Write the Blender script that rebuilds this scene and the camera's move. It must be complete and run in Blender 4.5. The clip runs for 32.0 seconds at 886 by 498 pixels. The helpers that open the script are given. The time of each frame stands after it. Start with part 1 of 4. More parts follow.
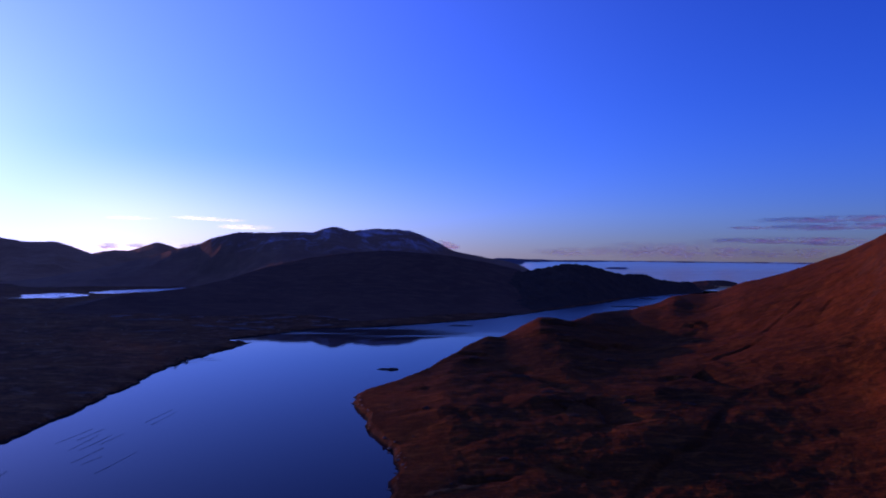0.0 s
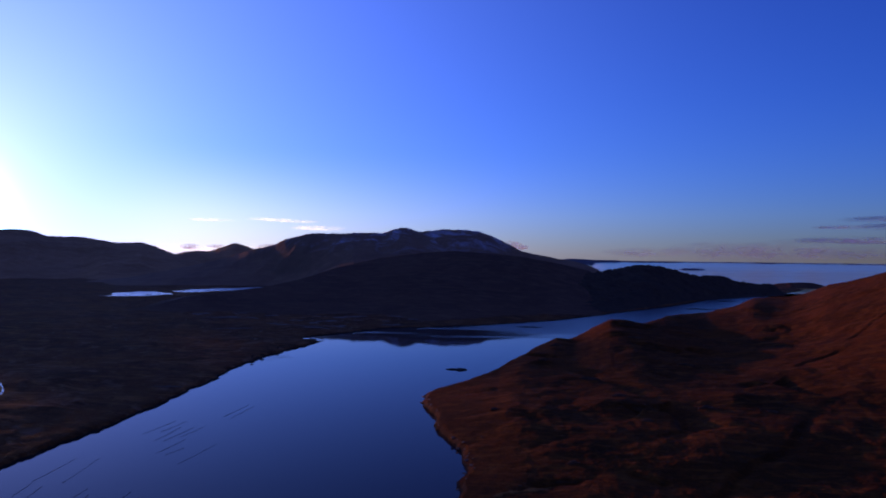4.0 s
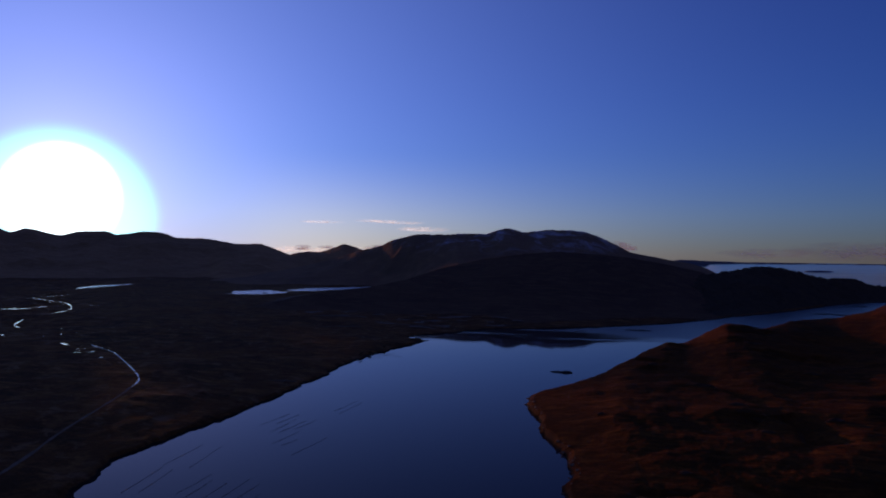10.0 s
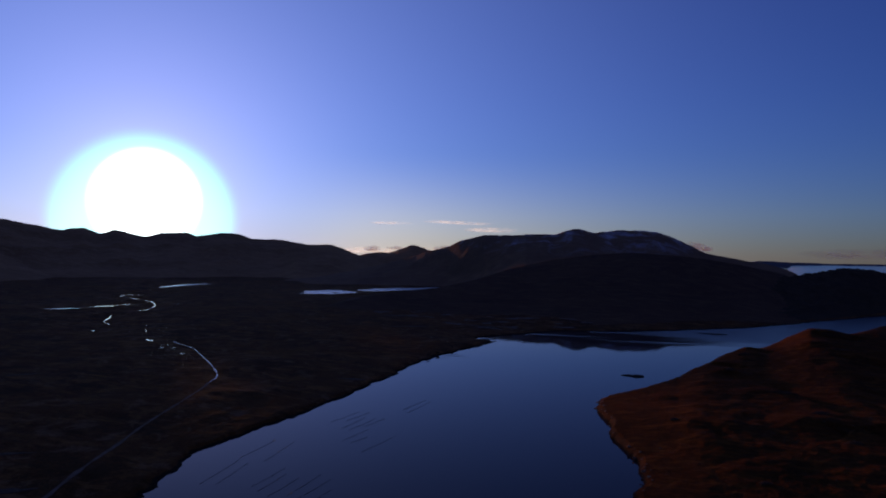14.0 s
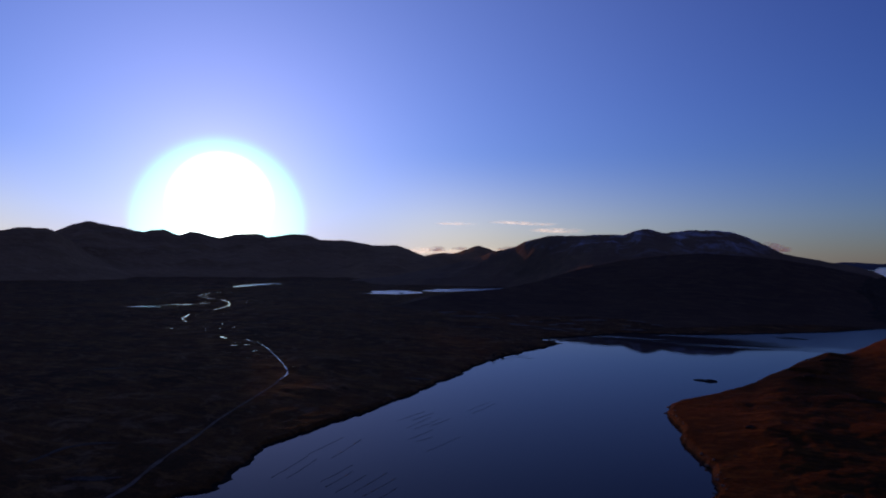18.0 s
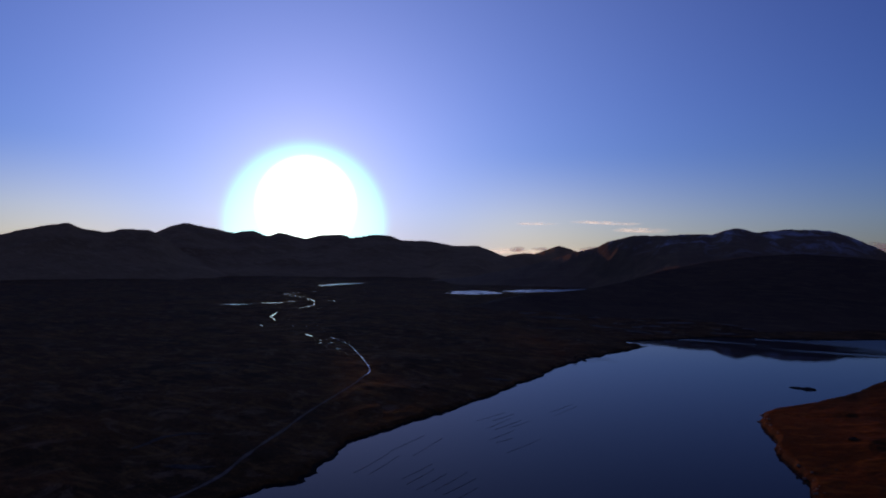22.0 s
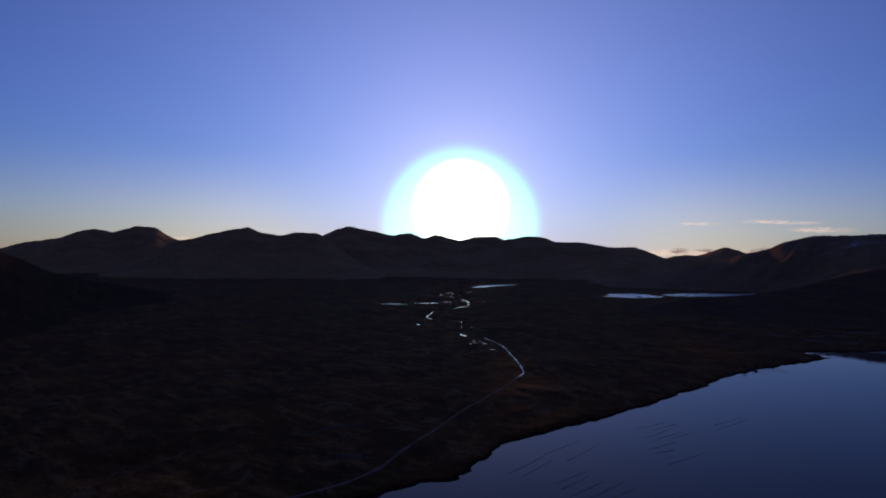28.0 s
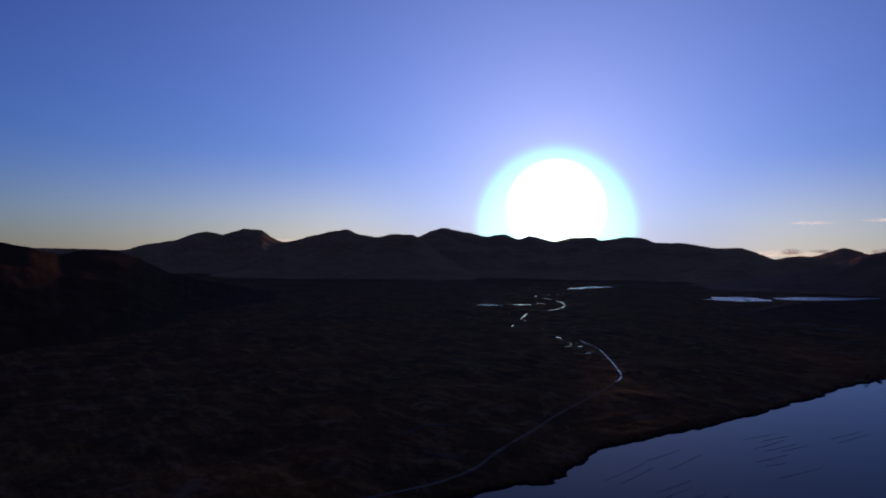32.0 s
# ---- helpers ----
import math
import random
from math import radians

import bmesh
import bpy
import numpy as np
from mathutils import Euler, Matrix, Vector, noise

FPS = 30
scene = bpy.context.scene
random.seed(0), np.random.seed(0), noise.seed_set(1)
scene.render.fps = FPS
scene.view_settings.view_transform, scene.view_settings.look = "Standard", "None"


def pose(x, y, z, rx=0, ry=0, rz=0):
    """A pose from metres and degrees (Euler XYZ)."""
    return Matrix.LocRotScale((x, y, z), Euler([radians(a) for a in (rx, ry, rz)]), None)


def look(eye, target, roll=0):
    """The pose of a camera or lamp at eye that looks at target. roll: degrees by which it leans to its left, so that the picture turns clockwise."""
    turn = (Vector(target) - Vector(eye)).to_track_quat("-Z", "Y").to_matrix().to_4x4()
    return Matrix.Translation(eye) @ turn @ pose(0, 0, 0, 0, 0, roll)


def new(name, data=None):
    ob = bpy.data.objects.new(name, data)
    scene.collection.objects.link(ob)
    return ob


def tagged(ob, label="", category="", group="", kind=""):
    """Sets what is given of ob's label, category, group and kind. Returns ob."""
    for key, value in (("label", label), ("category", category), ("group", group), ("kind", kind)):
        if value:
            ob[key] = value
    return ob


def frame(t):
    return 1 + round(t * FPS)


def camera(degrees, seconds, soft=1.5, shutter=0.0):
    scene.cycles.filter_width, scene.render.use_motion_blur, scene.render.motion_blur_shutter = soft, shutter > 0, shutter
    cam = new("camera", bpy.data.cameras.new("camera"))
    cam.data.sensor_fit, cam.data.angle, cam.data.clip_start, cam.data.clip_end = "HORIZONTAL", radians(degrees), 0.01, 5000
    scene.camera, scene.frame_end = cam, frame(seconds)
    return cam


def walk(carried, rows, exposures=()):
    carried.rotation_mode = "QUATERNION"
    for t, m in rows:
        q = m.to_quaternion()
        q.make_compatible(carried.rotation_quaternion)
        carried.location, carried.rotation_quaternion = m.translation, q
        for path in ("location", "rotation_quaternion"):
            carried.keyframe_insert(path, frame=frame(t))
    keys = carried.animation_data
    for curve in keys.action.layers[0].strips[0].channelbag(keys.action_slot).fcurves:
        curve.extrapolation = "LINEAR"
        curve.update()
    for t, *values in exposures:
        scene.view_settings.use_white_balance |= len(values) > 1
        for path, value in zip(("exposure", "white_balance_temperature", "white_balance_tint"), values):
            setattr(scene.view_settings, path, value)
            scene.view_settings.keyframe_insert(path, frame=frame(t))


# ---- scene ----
cam = camera(67.1, 32.0, soft=1.9)
EYE = (0.0, 0.0, 120.0)
# seconds, yaw, pitch, roll: a drone that hovers and turns to its left
PATH = [
    (0, -0.01, 0.60, -0.51), (0.5, 0.68, 0.59, -0.52), (1, 1.40, 0.60, -0.53), (1.5, 2.12, 0.60, -0.54),
    (2, 2.83, 0.60, -0.54), (2.5, 3.57, 0.60, -0.54), (3, 4.36, 0.60, -0.56), (3.5, 5.15, 0.60, -0.57),
    (5.5, 7.82, 0.59, -0.60), (6, 8.54, 0.60, -0.61), (6.5, 9.26, 0.60, -0.63), (7, 9.98, 0.59, -0.63),
    (7.5, 10.72, 0.59, -0.62), (8, 11.49, 0.58, -0.61), (8.5, 12.31, 0.57, -0.61), (9, 13.15, 0.57, -0.62),
    (9.5, 13.97, 0.57, -0.63), (10, 14.77, 0.57, -0.64), (10.5, 15.55, 0.57, -0.65), (11, 16.31, 0.57, -0.65),
    (11.5, 17.07, 0.57, -0.65), (12, 17.81, 0.57, -0.66), (12.5, 18.55, 0.57, -0.67), (13, 19.28, 0.57, -0.69),
    (13.5, 19.95, 0.57, -0.69), (14, 20.56, 0.57, -0.70), (14.5, 21.16, 0.57, -0.73), (16.5, 24.05, 0.57, -0.71),
    (17, 24.71, 0.56, -0.71), (17.5, 25.41, 0.56, -0.71), (18, 26.13, 0.56, -0.72), (18.5, 26.87, 0.56, -0.73),
    (19, 27.65, 0.56, -0.74), (19.5, 28.48, 0.55, -0.75), (20, 29.36, 0.55, -0.75), (20.5, 30.26, 0.53, -0.76),
    (21, 31.16, 0.52, -0.77), (21.5, 32.07, 0.51, -0.78), (22, 32.99, 0.50, -0.78), (22.5, 33.92, 0.49, -0.79),
    (23, 34.85, 0.48, -0.80), (23.5, 35.80, 0.47, -0.78), (24, 36.76, 0.47, -0.75), (24.5, 37.73, 0.46, -0.74),
    (25, 38.74, 0.46, -0.74), (25.5, 39.77, 0.47, -0.77), (27.5, 43.80, 0.48, -0.78), (27.8, 44.42, 0.48, -0.78),
    (28, 46.07, 0.47, -0.81), (28.5, 47.11, 0.47, -0.78), (29, 48.16, 0.48, -0.77), (29.5, 49.19, 0.48, -0.76),
    (30, 50.22, 0.49, -0.77), (30.5, 51.24, 0.48, -0.77), (31, 52.26, 0.48, -0.78), (31.5, 53.24, 0.47, -0.78),
    (32, 54.14, 0.46, -0.79),
]
EXPOSURES = [(0.0, 1.38, 5600, 50), (3.0, 1.29, 5900, 35), (6.0, 1.13, 6430, 27), (9.0, 0.76, 7050, 24), (10.2, 0.33, 7250, 21), (11.0, 0.06, 7450, 20), (13.0, 0.08, 7650, 19),
             (14.5, 0.47, 7700, 18), (17.0, 0.54, 7900, 17), (20.0, 0.46, 8100, 16), (25.0, 0.36, 8500, 15), (29.0, 0.34, 8350, 15), (32.0, 0.34, 8000, 15)]
walk(cam, [(t, pose(*EYE, 90 + p, r, y)) for t, y, p, r in PATH], EXPOSURES)

# ---- light ----
SUN_AZ, SUN_EL = 49.0, 3.0          # degrees, azimuth to the left of +y
SUN_DIR = Vector((-math.sin(radians(SUN_AZ)) * math.cos(radians(SUN_EL)),
                  math.cos(radians(SUN_AZ)) * math.cos(radians(SUN_EL)),
                  math.sin(radians(SUN_EL))))


def sky_way(az, el):
    return Vector((-math.sin(radians(az)) * math.cos(radians(el)), math.cos(radians(az)) * math.cos(radians(el)), math.sin(radians(el))))


GLARE_DIR = sky_way(44.6, 4.0)
SKY_STRENGTH = 0.10

world = bpy.data.worlds.new("sky")
scene.world = world
world.use_nodes = True
wt = world.node_tree
wt.nodes.clear()


w_out = wt.nodes.new("ShaderNodeOutputWorld")
w_bg = wt.nodes.new("ShaderNodeBackground")
w_sky = wt.nodes.new("ShaderNodeTexSky")
w_sky.sky_type = "NISHITA"
w_sky.sun_disc = False
w_sky.sun_elevation = radians(SUN_EL)
w_sky.sun_rotation = radians(-SUN_AZ)
w_sky.altitude = 100.0
w_sky.air_density, w_sky.dust_density, w_sky.ozone_density = 1.0, 0.05, 3.8
w_bg.inputs["Strength"].default_value = SKY_STRENGTH
wt.links.new(w_bg.outputs[0], w_out.inputs[0])

# overexposed sun glare and its cyan ring, added to the sky off the lamp's direction
w_tc = wt.nodes.new("ShaderNodeTexCoord")


def angle_from(way):
    dot = wt.nodes.new("ShaderNodeVectorMath")
    dot.operation = "DOT_PRODUCT"
    dot.inputs[1].default_value = way
    wt.links.new(w_tc.outputs["Generated"], dot.inputs[0])
    ac = wt.nodes.new("ShaderNodeMath")
    ac.operation = "ARCCOSINE"
    wt.links.new(dot.outputs["Value"], ac.inputs[0])
    return ac.outputs[0]


w_angle = angle_from(GLARE_DIR)


def glow(width, power, colour, gain, angle=w_angle):
    """colour * gain * exp(-(angle / width) ** power)"""
    a = wt.nodes.new("ShaderNodeMath")
    a.operation = "DIVIDE"
    a.inputs[1].default_value = radians(width)
    wt.links.new(angle, a.inputs[0])
    b = wt.nodes.new("ShaderNodeMath")
    b.operation = "POWER"
    b.inputs[1].default_value = power
    wt.links.new(a.outputs[0], b.inputs[0])
    c = wt.nodes.new("ShaderNodeMath")
    c.operation = "MULTIPLY"
    c.inputs[1].default_value = -1.0
    wt.links.new(b.outputs[0], c.inputs[0])
    e = wt.nodes.new("ShaderNodeMath")
    e.operation = "EXPONENT"
    wt.links.new(c.outputs[0], e.inputs[0])
    v = wt.nodes.new("ShaderNodeVectorMath")
    v.operation = "SCALE"
    v.inputs[0].default_value = [k * gain for k in colour]
    wt.links.new(e.outputs[0], v.inputs["Scale"])
    return v.outputs[0]


def wadd(a, b):
    v = wt.nodes.new("ShaderNodeVectorMath")
    v.operation = "ADD"
    wt.links.new(a, v.inputs[0])
    wt.links.new(b, v.inputs[1])
    return v.outputs[0]


# clear winter air: paler and cooler towards the horizon, deep blue above
w_up = wt.nodes.new("ShaderNodeSeparateXYZ")
wt.links.new(w_tc.outputs["Generated"], w_up.inputs[0])
w_ramp = wt.nodes.new("ShaderNodeValToRGB")
for k, (at, c) in enumerate(((0.0, (0.24, 0.36, 0.95)), (0.06, (0.29, 0.42, 0.98)), (0.22, (0.17, 0.345, 0.93)), (0.5, (0.07, 0.255, 0.84)))):
    e = w_ramp.color_ramp.elements[k] if k < 2 else w_ramp.color_ramp.elements.new(at)
    e.position, e.color = at, (*c, 1.0)
wt.links.new(w_up.outputs["Z"], w_ramp.inputs[0])
w_tint = wt.nodes.new("ShaderNodeVectorMath")
w_tint.operation = "MULTIPLY"
w_tint2 = wt.nodes.new("ShaderNodeVectorMath")
w_tint2.operation = "SCALE"
w_tint2.inputs["Scale"].default_value = 1.45
wt.links.new(w_sky.outputs[0], w_tint.inputs[0])
wt.links.new(w_ramp.outputs[0], w_tint.inputs[1])
wt.links.new(w_tint.outputs[0], w_tint2.inputs[0])
w_sum = wadd(w_tint2.outputs[0], glow(4.05, 22.0, (1.0, 0.9, 0.9), 9.0))
w_sum = wadd(w_sum, glow(6.45, 12.0, (0.04, 0.85, 0.8), 8.0, angle_from(sky_way(44.6, 2.5))))
# unseen rosy glow behind the camera, added to lighten and warm the shaded slopes
w_sum = wadd(w_sum, glow(58.0, 2.0, (1.0, 0.60, 0.46), 0.2, angle_from(sky_way(44.6 + 180.0, 12.0))))
w_sum = wadd(w_sum, glow(3.0, 1.0, (1.0, 0.88, 0.62), 5.0))
w_sum = wadd(w_sum, glow(13.0, 2.0, (0.52, 0.38, 0.48), 1.8))
w_sum = wadd(w_sum, glow(26.0, 1.3, (0.26, 0.42, 0.95), 6.2))
# warm band low on the sun's side
w_low = wt.nodes.new("ShaderNodeValToRGB")
w_low.color_ramp.elements[0].color, w_low.color_ramp.elements[1].color = (1, 1, 1, 1), (0, 0, 0, 1)
w_low.color_ramp.elements[0].position, w_low.color_ramp.elements[1].position = 0.0, 0.16
w_low.color_ramp.interpolation = "EASE"
wt.links.new(w_up.outputs["Z"], w_low.inputs[0])
w_band = wt.nodes.new("ShaderNodeVectorMath")
w_band.operation = "MULTIPLY"
wt.links.new(wadd(glow(30.0, 2.0, (1.0, 0.80, 0.08), 3.0), glow(15.0, 4.0, (1.0, 0.80, 0.08), -2.5)), w_band.inputs[0])
wt.links.new(w_low.outputs[0], w_band.inputs[1])
w_sum = wadd(w_sum, w_band.outputs[0])
wt.links.new(w_sum, w_bg.inputs["Color"])

sun = new("sun", bpy.data.lights.new("sun", "SUN"))
sun.data.energy = 1.22
sun.data.angle = radians(0.6)
sun.data.color = (1.0, 0.44, 0.13)
sun.matrix_world = look(SUN_DIR * 1000, (0, 0, 0))


# ---- materials ----
def material(name):
    m = bpy.data.materials.new(name)
    m.use_nodes = True
    nt = m.node_tree
    bsdf = nt.nodes["Principled BSDF"]
    tc = nt.nodes.new("ShaderNodeTexCoord")
    return m, nt, bsdf, tc.outputs["Object"]


def tex_noise(nt, co, size, detail=4.0, rough=0.55, warp=0.0):
    n = nt.nodes.new("ShaderNodeTexNoise")
    n.inputs["Scale"].default_value = 1.0 / size
    n.inputs["Detail"].default_value = detail
    n.inputs["Roughness"].default_value = rough
    n.inputs["Distortion"].default_value = warp
    nt.links.new(co, n.inputs["Vector"])
    return n.outputs["Fac"]


def ramp(nt, fac, stops):
    r = nt.nodes.new("ShaderNodeValToRGB")
    while len(r.color_ramp.elements) < len(stops):
        r.color_ramp.elements.new(0.5)
    for e, (pos, col) in zip(r.color_ramp.elements, stops):
        e.position = pos
        e.color = (*col, 1.0) if len(col) == 3 else col
    nt.links.new(fac, r.inputs["Fac"])
    return r.outputs["Color"]


def grey(v):
    return (v, v, v)


def mix(nt, fac, a, b):
    n = nt.nodes.new("ShaderNodeMix")
    n.data_type = "RGBA"
    for sock, val in ((n.inputs[0], fac), (n.inputs[6], a), (n.inputs[7], b)):
        if isinstance(val, (int, float)):
            sock.default_value = val
        elif isinstance(val, tuple):
            sock.default_value = (*val, 1.0)
        else:
            nt.links.new(val, sock)
    return n.outputs[2]


def maths(nt, op, a, b=0.0, clamp=False):
    n = nt.nodes.new("ShaderNodeMath")
    n.operation = op
    n.use_clamp = clamp
    for sock, val in ((n.inputs[0], a), (n.inputs[1], b)):
        if isinstance(val, (int, float)):
            sock.default_value = val
        else:
            nt.links.new(val, sock)
    return n.outputs[0]


def bump(nt, bsdf, height, dist, strength=1.0, prev=None):
    b = nt.nodes.new("ShaderNodeBump")
    b.inputs["Distance"].default_value = dist
    b.inputs["Strength"].default_value = strength
    nt.links.new(height, b.inputs["Height"])
    if prev is not None:
        nt.links.new(prev, b.inputs["Normal"])
    nt.links.new(b.outputs[0], bsdf.inputs["Normal"])
    return b.outputs[0]


def slope(nt):
    g = nt.nodes.new("ShaderNodeNewGeometry")
    s = nt.nodes.new("ShaderNodeSeparateXYZ")
    nt.links.new(g.outputs["Normal"], s.inputs[0])
    return s.outputs["Z"]


def height_of(nt, co):
    s = nt.nodes.new("ShaderNodeSeparateXYZ")
    nt.links.new(co, s.inputs[0])
    return s.outputs["Z"]


def moor(name, fern, heath, grass, rock_amount=0.5, big=90.0, snow=None, rock=(0.085, 0.056, 0.036), tide=0.0, pale=None):
    """Winter moorland: bracken, heather and bleached grass, with rock where it is steep."""
    m, nt, bsdf, co = material(name)
    c = mix(nt, ramp(nt, tex_noise(nt, co, big, 6.0, 0.6, 0.4), [(0.36, grey(0)), (0.62, grey(1))]), fern, heath)
    c = mix(nt, ramp(nt, tex_noise(nt, co, big * 0.23, 6.0, 0.65, 0.6), [(0.50, grey(0)), (0.72, grey(1))]), c, grass)
    c = mix(nt, ramp(nt, tex_noise(nt, co, 3.5, 5.0, 0.7), [(0.32, grey(0.9)), (0.60, grey(0))]), c, heath)
    c = mix(nt, ramp(nt, tex_noise(nt, co, 1.3, 4.0, 0.7), [(0.54, grey(0)), (0.70, grey(0.6))]), c, grass)
    mp = nt.nodes.new("ShaderNodeMapping")
    mp.inputs["Rotation"].default_value = (0.0, 0.0, radians(-38))
    mp.inputs["Scale"].default_value = (0.22, 1.0, 1.0)
    nt.links.new(co, mp.inputs["Vector"])
    c = mix(nt, ramp(nt, tex_noise(nt, mp.outputs[0], big * 0.09, 5.0, 0.65, 0.3), [(0.52, grey(0)), (0.68, grey(0.7))]), c, grass)
    c = mix(nt, ramp(nt, tex_noise(nt, mp.outputs[0], big * 0.05, 5.0, 0.65, 0.3), [(0.30, grey(0.75)), (0.46, grey(0))]), c, heath)
    if pale:
        # bleached sedge and bare peat stone, in torn patches
        c = mix(nt, ramp(nt, tex_noise(nt, co, 21.0, 7.0, 0.7, 0.8), [(0.54, grey(0)), (0.66, grey(0.75))]), c, pale)
        c = mix(nt, ramp(nt, tex_noise(nt, co, 48.0, 6.0, 0.65, 0.5), [(0.34, grey(0.8)), (0.45, grey(0))]), c, heath)
    s = slope(nt)
    n = tex_noise(nt, co, 9.0, 6.0, 0.7)
    k = maths(nt, "ADD", maths(nt, "MULTIPLY", n, 0.28), s)
    rockmask = ramp(nt, k, [(0.86, grey(rock_amount)), (0.98, grey(0))])
    c = mix(nt, rockmask, c, rock)
    if tide:
        # wet, weed-dark rock up to the tide mark
        k = maths(nt, "ADD", height_of(nt, co), maths(nt, "MULTIPLY", tex_noise(nt, co, 5.0, 5.0, 0.7), tide))
        c = mix(nt, ramp(nt, maths(nt, "MULTIPLY", k, 0.25 / tide), [(0.30, grey(1)), (0.42, grey(0))]), c, (0.018, 0.013, 0.010))
    if snow:
        z = maths(nt, "MULTIPLY_ADD", height_of(nt, co), 1.0 / snow[1])
        nt.nodes[-1].inputs[2].default_value = -snow[0] / snow[1]
        sn = maths(nt, "MULTIPLY", maths(nt, "ADD", z, 0.0, True),
                   ramp(nt, tex_noise(nt, co, 90.0, 7.0, 0.68, 0.8), [(0.50, grey(0.02)), (0.66, grey(0.8))]))
        c = mix(nt, sn, c, (0.78, 0.79, 0.82))
    nt.links.new(c, bsdf.inputs["Base Color"])
    bsdf.inputs["Roughness"].default_value = 0.92
    bsdf.inputs["Specular IOR Level"].default_value = 0.02
    p = bump(nt, bsdf, tex_noise(nt, co, 14.0, 6.0, 0.65), 2.0, 0.7)
    bump(nt, bsdf, tex_noise(nt, co, 2.2, 5.0, 0.72), 0.8, 0.9, p)
    return m


FERN, HEATH, GRASS = (0.138, 0.036, 0.007), (0.050, 0.017, 0.005), (0.195, 0.064, 0.011)
mat_moor = moor("bracken_moor", FERN, HEATH, GRASS, 0.35, 70.0, tide=1.4)
mat_plain = moor("bog_moor", (0.17, 0.055, 0.012), (0.060, 0.023, 0.008), (0.30, 0.120, 0.034), 0.5, 120.0, tide=1.0, pale=(0.25, 0.125, 0.062))
mat_hill = moor("hill_moor", (0.145, 0.068, 0.034), (0.095, 0.046, 0.025), (0.20, 0.105, 0.050), 0.4, 160.0)
# base colours lightened to stand in for haze on the mountain
mat_mountain = moor("mountain_moor", (0.31, 0.165, 0.080), (0.21, 0.115, 0.062), (0.35, 0.20, 0.095), 0.5, 220.0, snow=(120.0, 110.0), rock=(0.17, 0.10, 0.055))
mat_wood = moor("wooded_hill", (0.085, 0.050, 0.028), (0.055, 0.036, 0.022), (0.12, 0.072, 0.036), 0.0, 60.0)
# darker copy of the hill colours, painting in the near hill's shade
mat_shaded_hill = moor("shaded_hill_moor", (0.075, 0.030, 0.011), (0.045, 0.020, 0.008), (0.11, 0.048, 0.018), 0.4, 160.0)
# distance haze put into the coast's grey base colour
mat_coast = moor("haze_grey_coast", (0.14, 0.12, 0.12), (0.10, 0.09, 0.09), (0.18, 0.15, 0.14), 0.2, 200.0)
# base colours lifted well past moor, in place of haze before the range
mat_range = moor("haze_lit_range", (0.47, 0.235, 0.095), (0.28, 0.135, 0.055), (0.52, 0.28, 0.12), 0.6, 260.0, rock=(0.36, 0.165, 0.07))


def water_material(name, wave, strength, rough_lo, rough_hi, stretch=(1, 1, 1), lo=0.5, hi=0.62, base=(0.010, 0.010, 0.012), shine=0.2, windy=False, mirror_tint=None):
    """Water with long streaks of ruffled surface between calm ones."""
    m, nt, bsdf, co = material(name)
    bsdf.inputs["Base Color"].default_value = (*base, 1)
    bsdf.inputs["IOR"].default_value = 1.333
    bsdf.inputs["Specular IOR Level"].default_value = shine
    if mirror_tint:          # colours the mirrored sky to imitate warmer glints
        bsdf.inputs["Specular Tint"].default_value = (*mirror_tint, 1)
    mp = nt.nodes.new("ShaderNodeMapping")
    mp.inputs["Scale"].default_value = stretch
    nt.links.new(co, mp.inputs["Vector"])
    band = ramp(nt, tex_noise(nt, mp.outputs[0], 160.0, 5.0, 0.6, 0.5), [(lo, grey(0)), (hi, grey(1))])
    if windy:
        # the mouth of the inlet lies in the wind; towards it a few long cat's-paws cross the calm
        s = nt.nodes.new("ShaderNodeSeparateXYZ")
        nt.links.new(co, s.inputs[0])
        along = maths(nt, "ADD", s.outputs["Y"], maths(nt, "MULTIPLY", s.outputs["X"], 0.55))
        soft = maths(nt, "MULTIPLY", maths(nt, "SUBTRACT", tex_noise(nt, mp.outputs[0], 42.0, 4.0, 0.6), 0.5), 210.0)
        along = maths(nt, "ADD", along, soft)
        out = ramp(nt, maths(nt, "MULTIPLY", along, 1.0 / 2000.0), [(0.505, grey(0)), (0.565, grey(1))])
        paws = ramp(nt, tex_noise(nt, mp.outputs[0], 26.0, 4.0, 0.55, 0.3), [(0.53, grey(0)), (0.62, grey(0.8))])
        reach = ramp(nt, maths(nt, "MULTIPLY", s.outputs["Y"], 1.0 / 2000.0), [(0.47, grey(0)), (0.52, grey(1))])
        band = maths(nt, "MAXIMUM", band, maths(nt, "MAXIMUM", out, maths(nt, "MULTIPLY", paws, reach)))
    rg = nt.nodes.new("ShaderNodeMapRange")
    nt.links.new(band, rg.inputs["Value"])
    rg.inputs["To Min"].default_value, rg.inputs["To Max"].default_value = rough_lo, rough_hi
    nt.links.new(rg.outputs[0], bsdf.inputs["Roughness"])
    p = bump(nt, bsdf, tex_noise(nt, co, wave, 3.0, 0.5), 0.05, strength)
    bump(nt, bsdf, tex_noise(nt, co, wave * 6, 3.0, 0.5), 0.12, strength * 0.6, p)
    return m


mat_loch = water_material("loch_water", 1.2, 0.06, 0.02, 0.24, (0.16, 1.1, 1.0), 0.62, 0.80, base=(0.026, 0.020, 0.024), shine=0.11, windy=True)
mat_lake = water_material("lake_water", 1.0, 0.35, 0.22, 0.34, shine=0.6, mirror_tint=(1.0, 0.86, 0.70))
mat_pool = water_material("pool_water", 1.0, 0.2, 0.13, 0.23, shine=1.0, mirror_tint=(1.0, 0.74, 0.56))
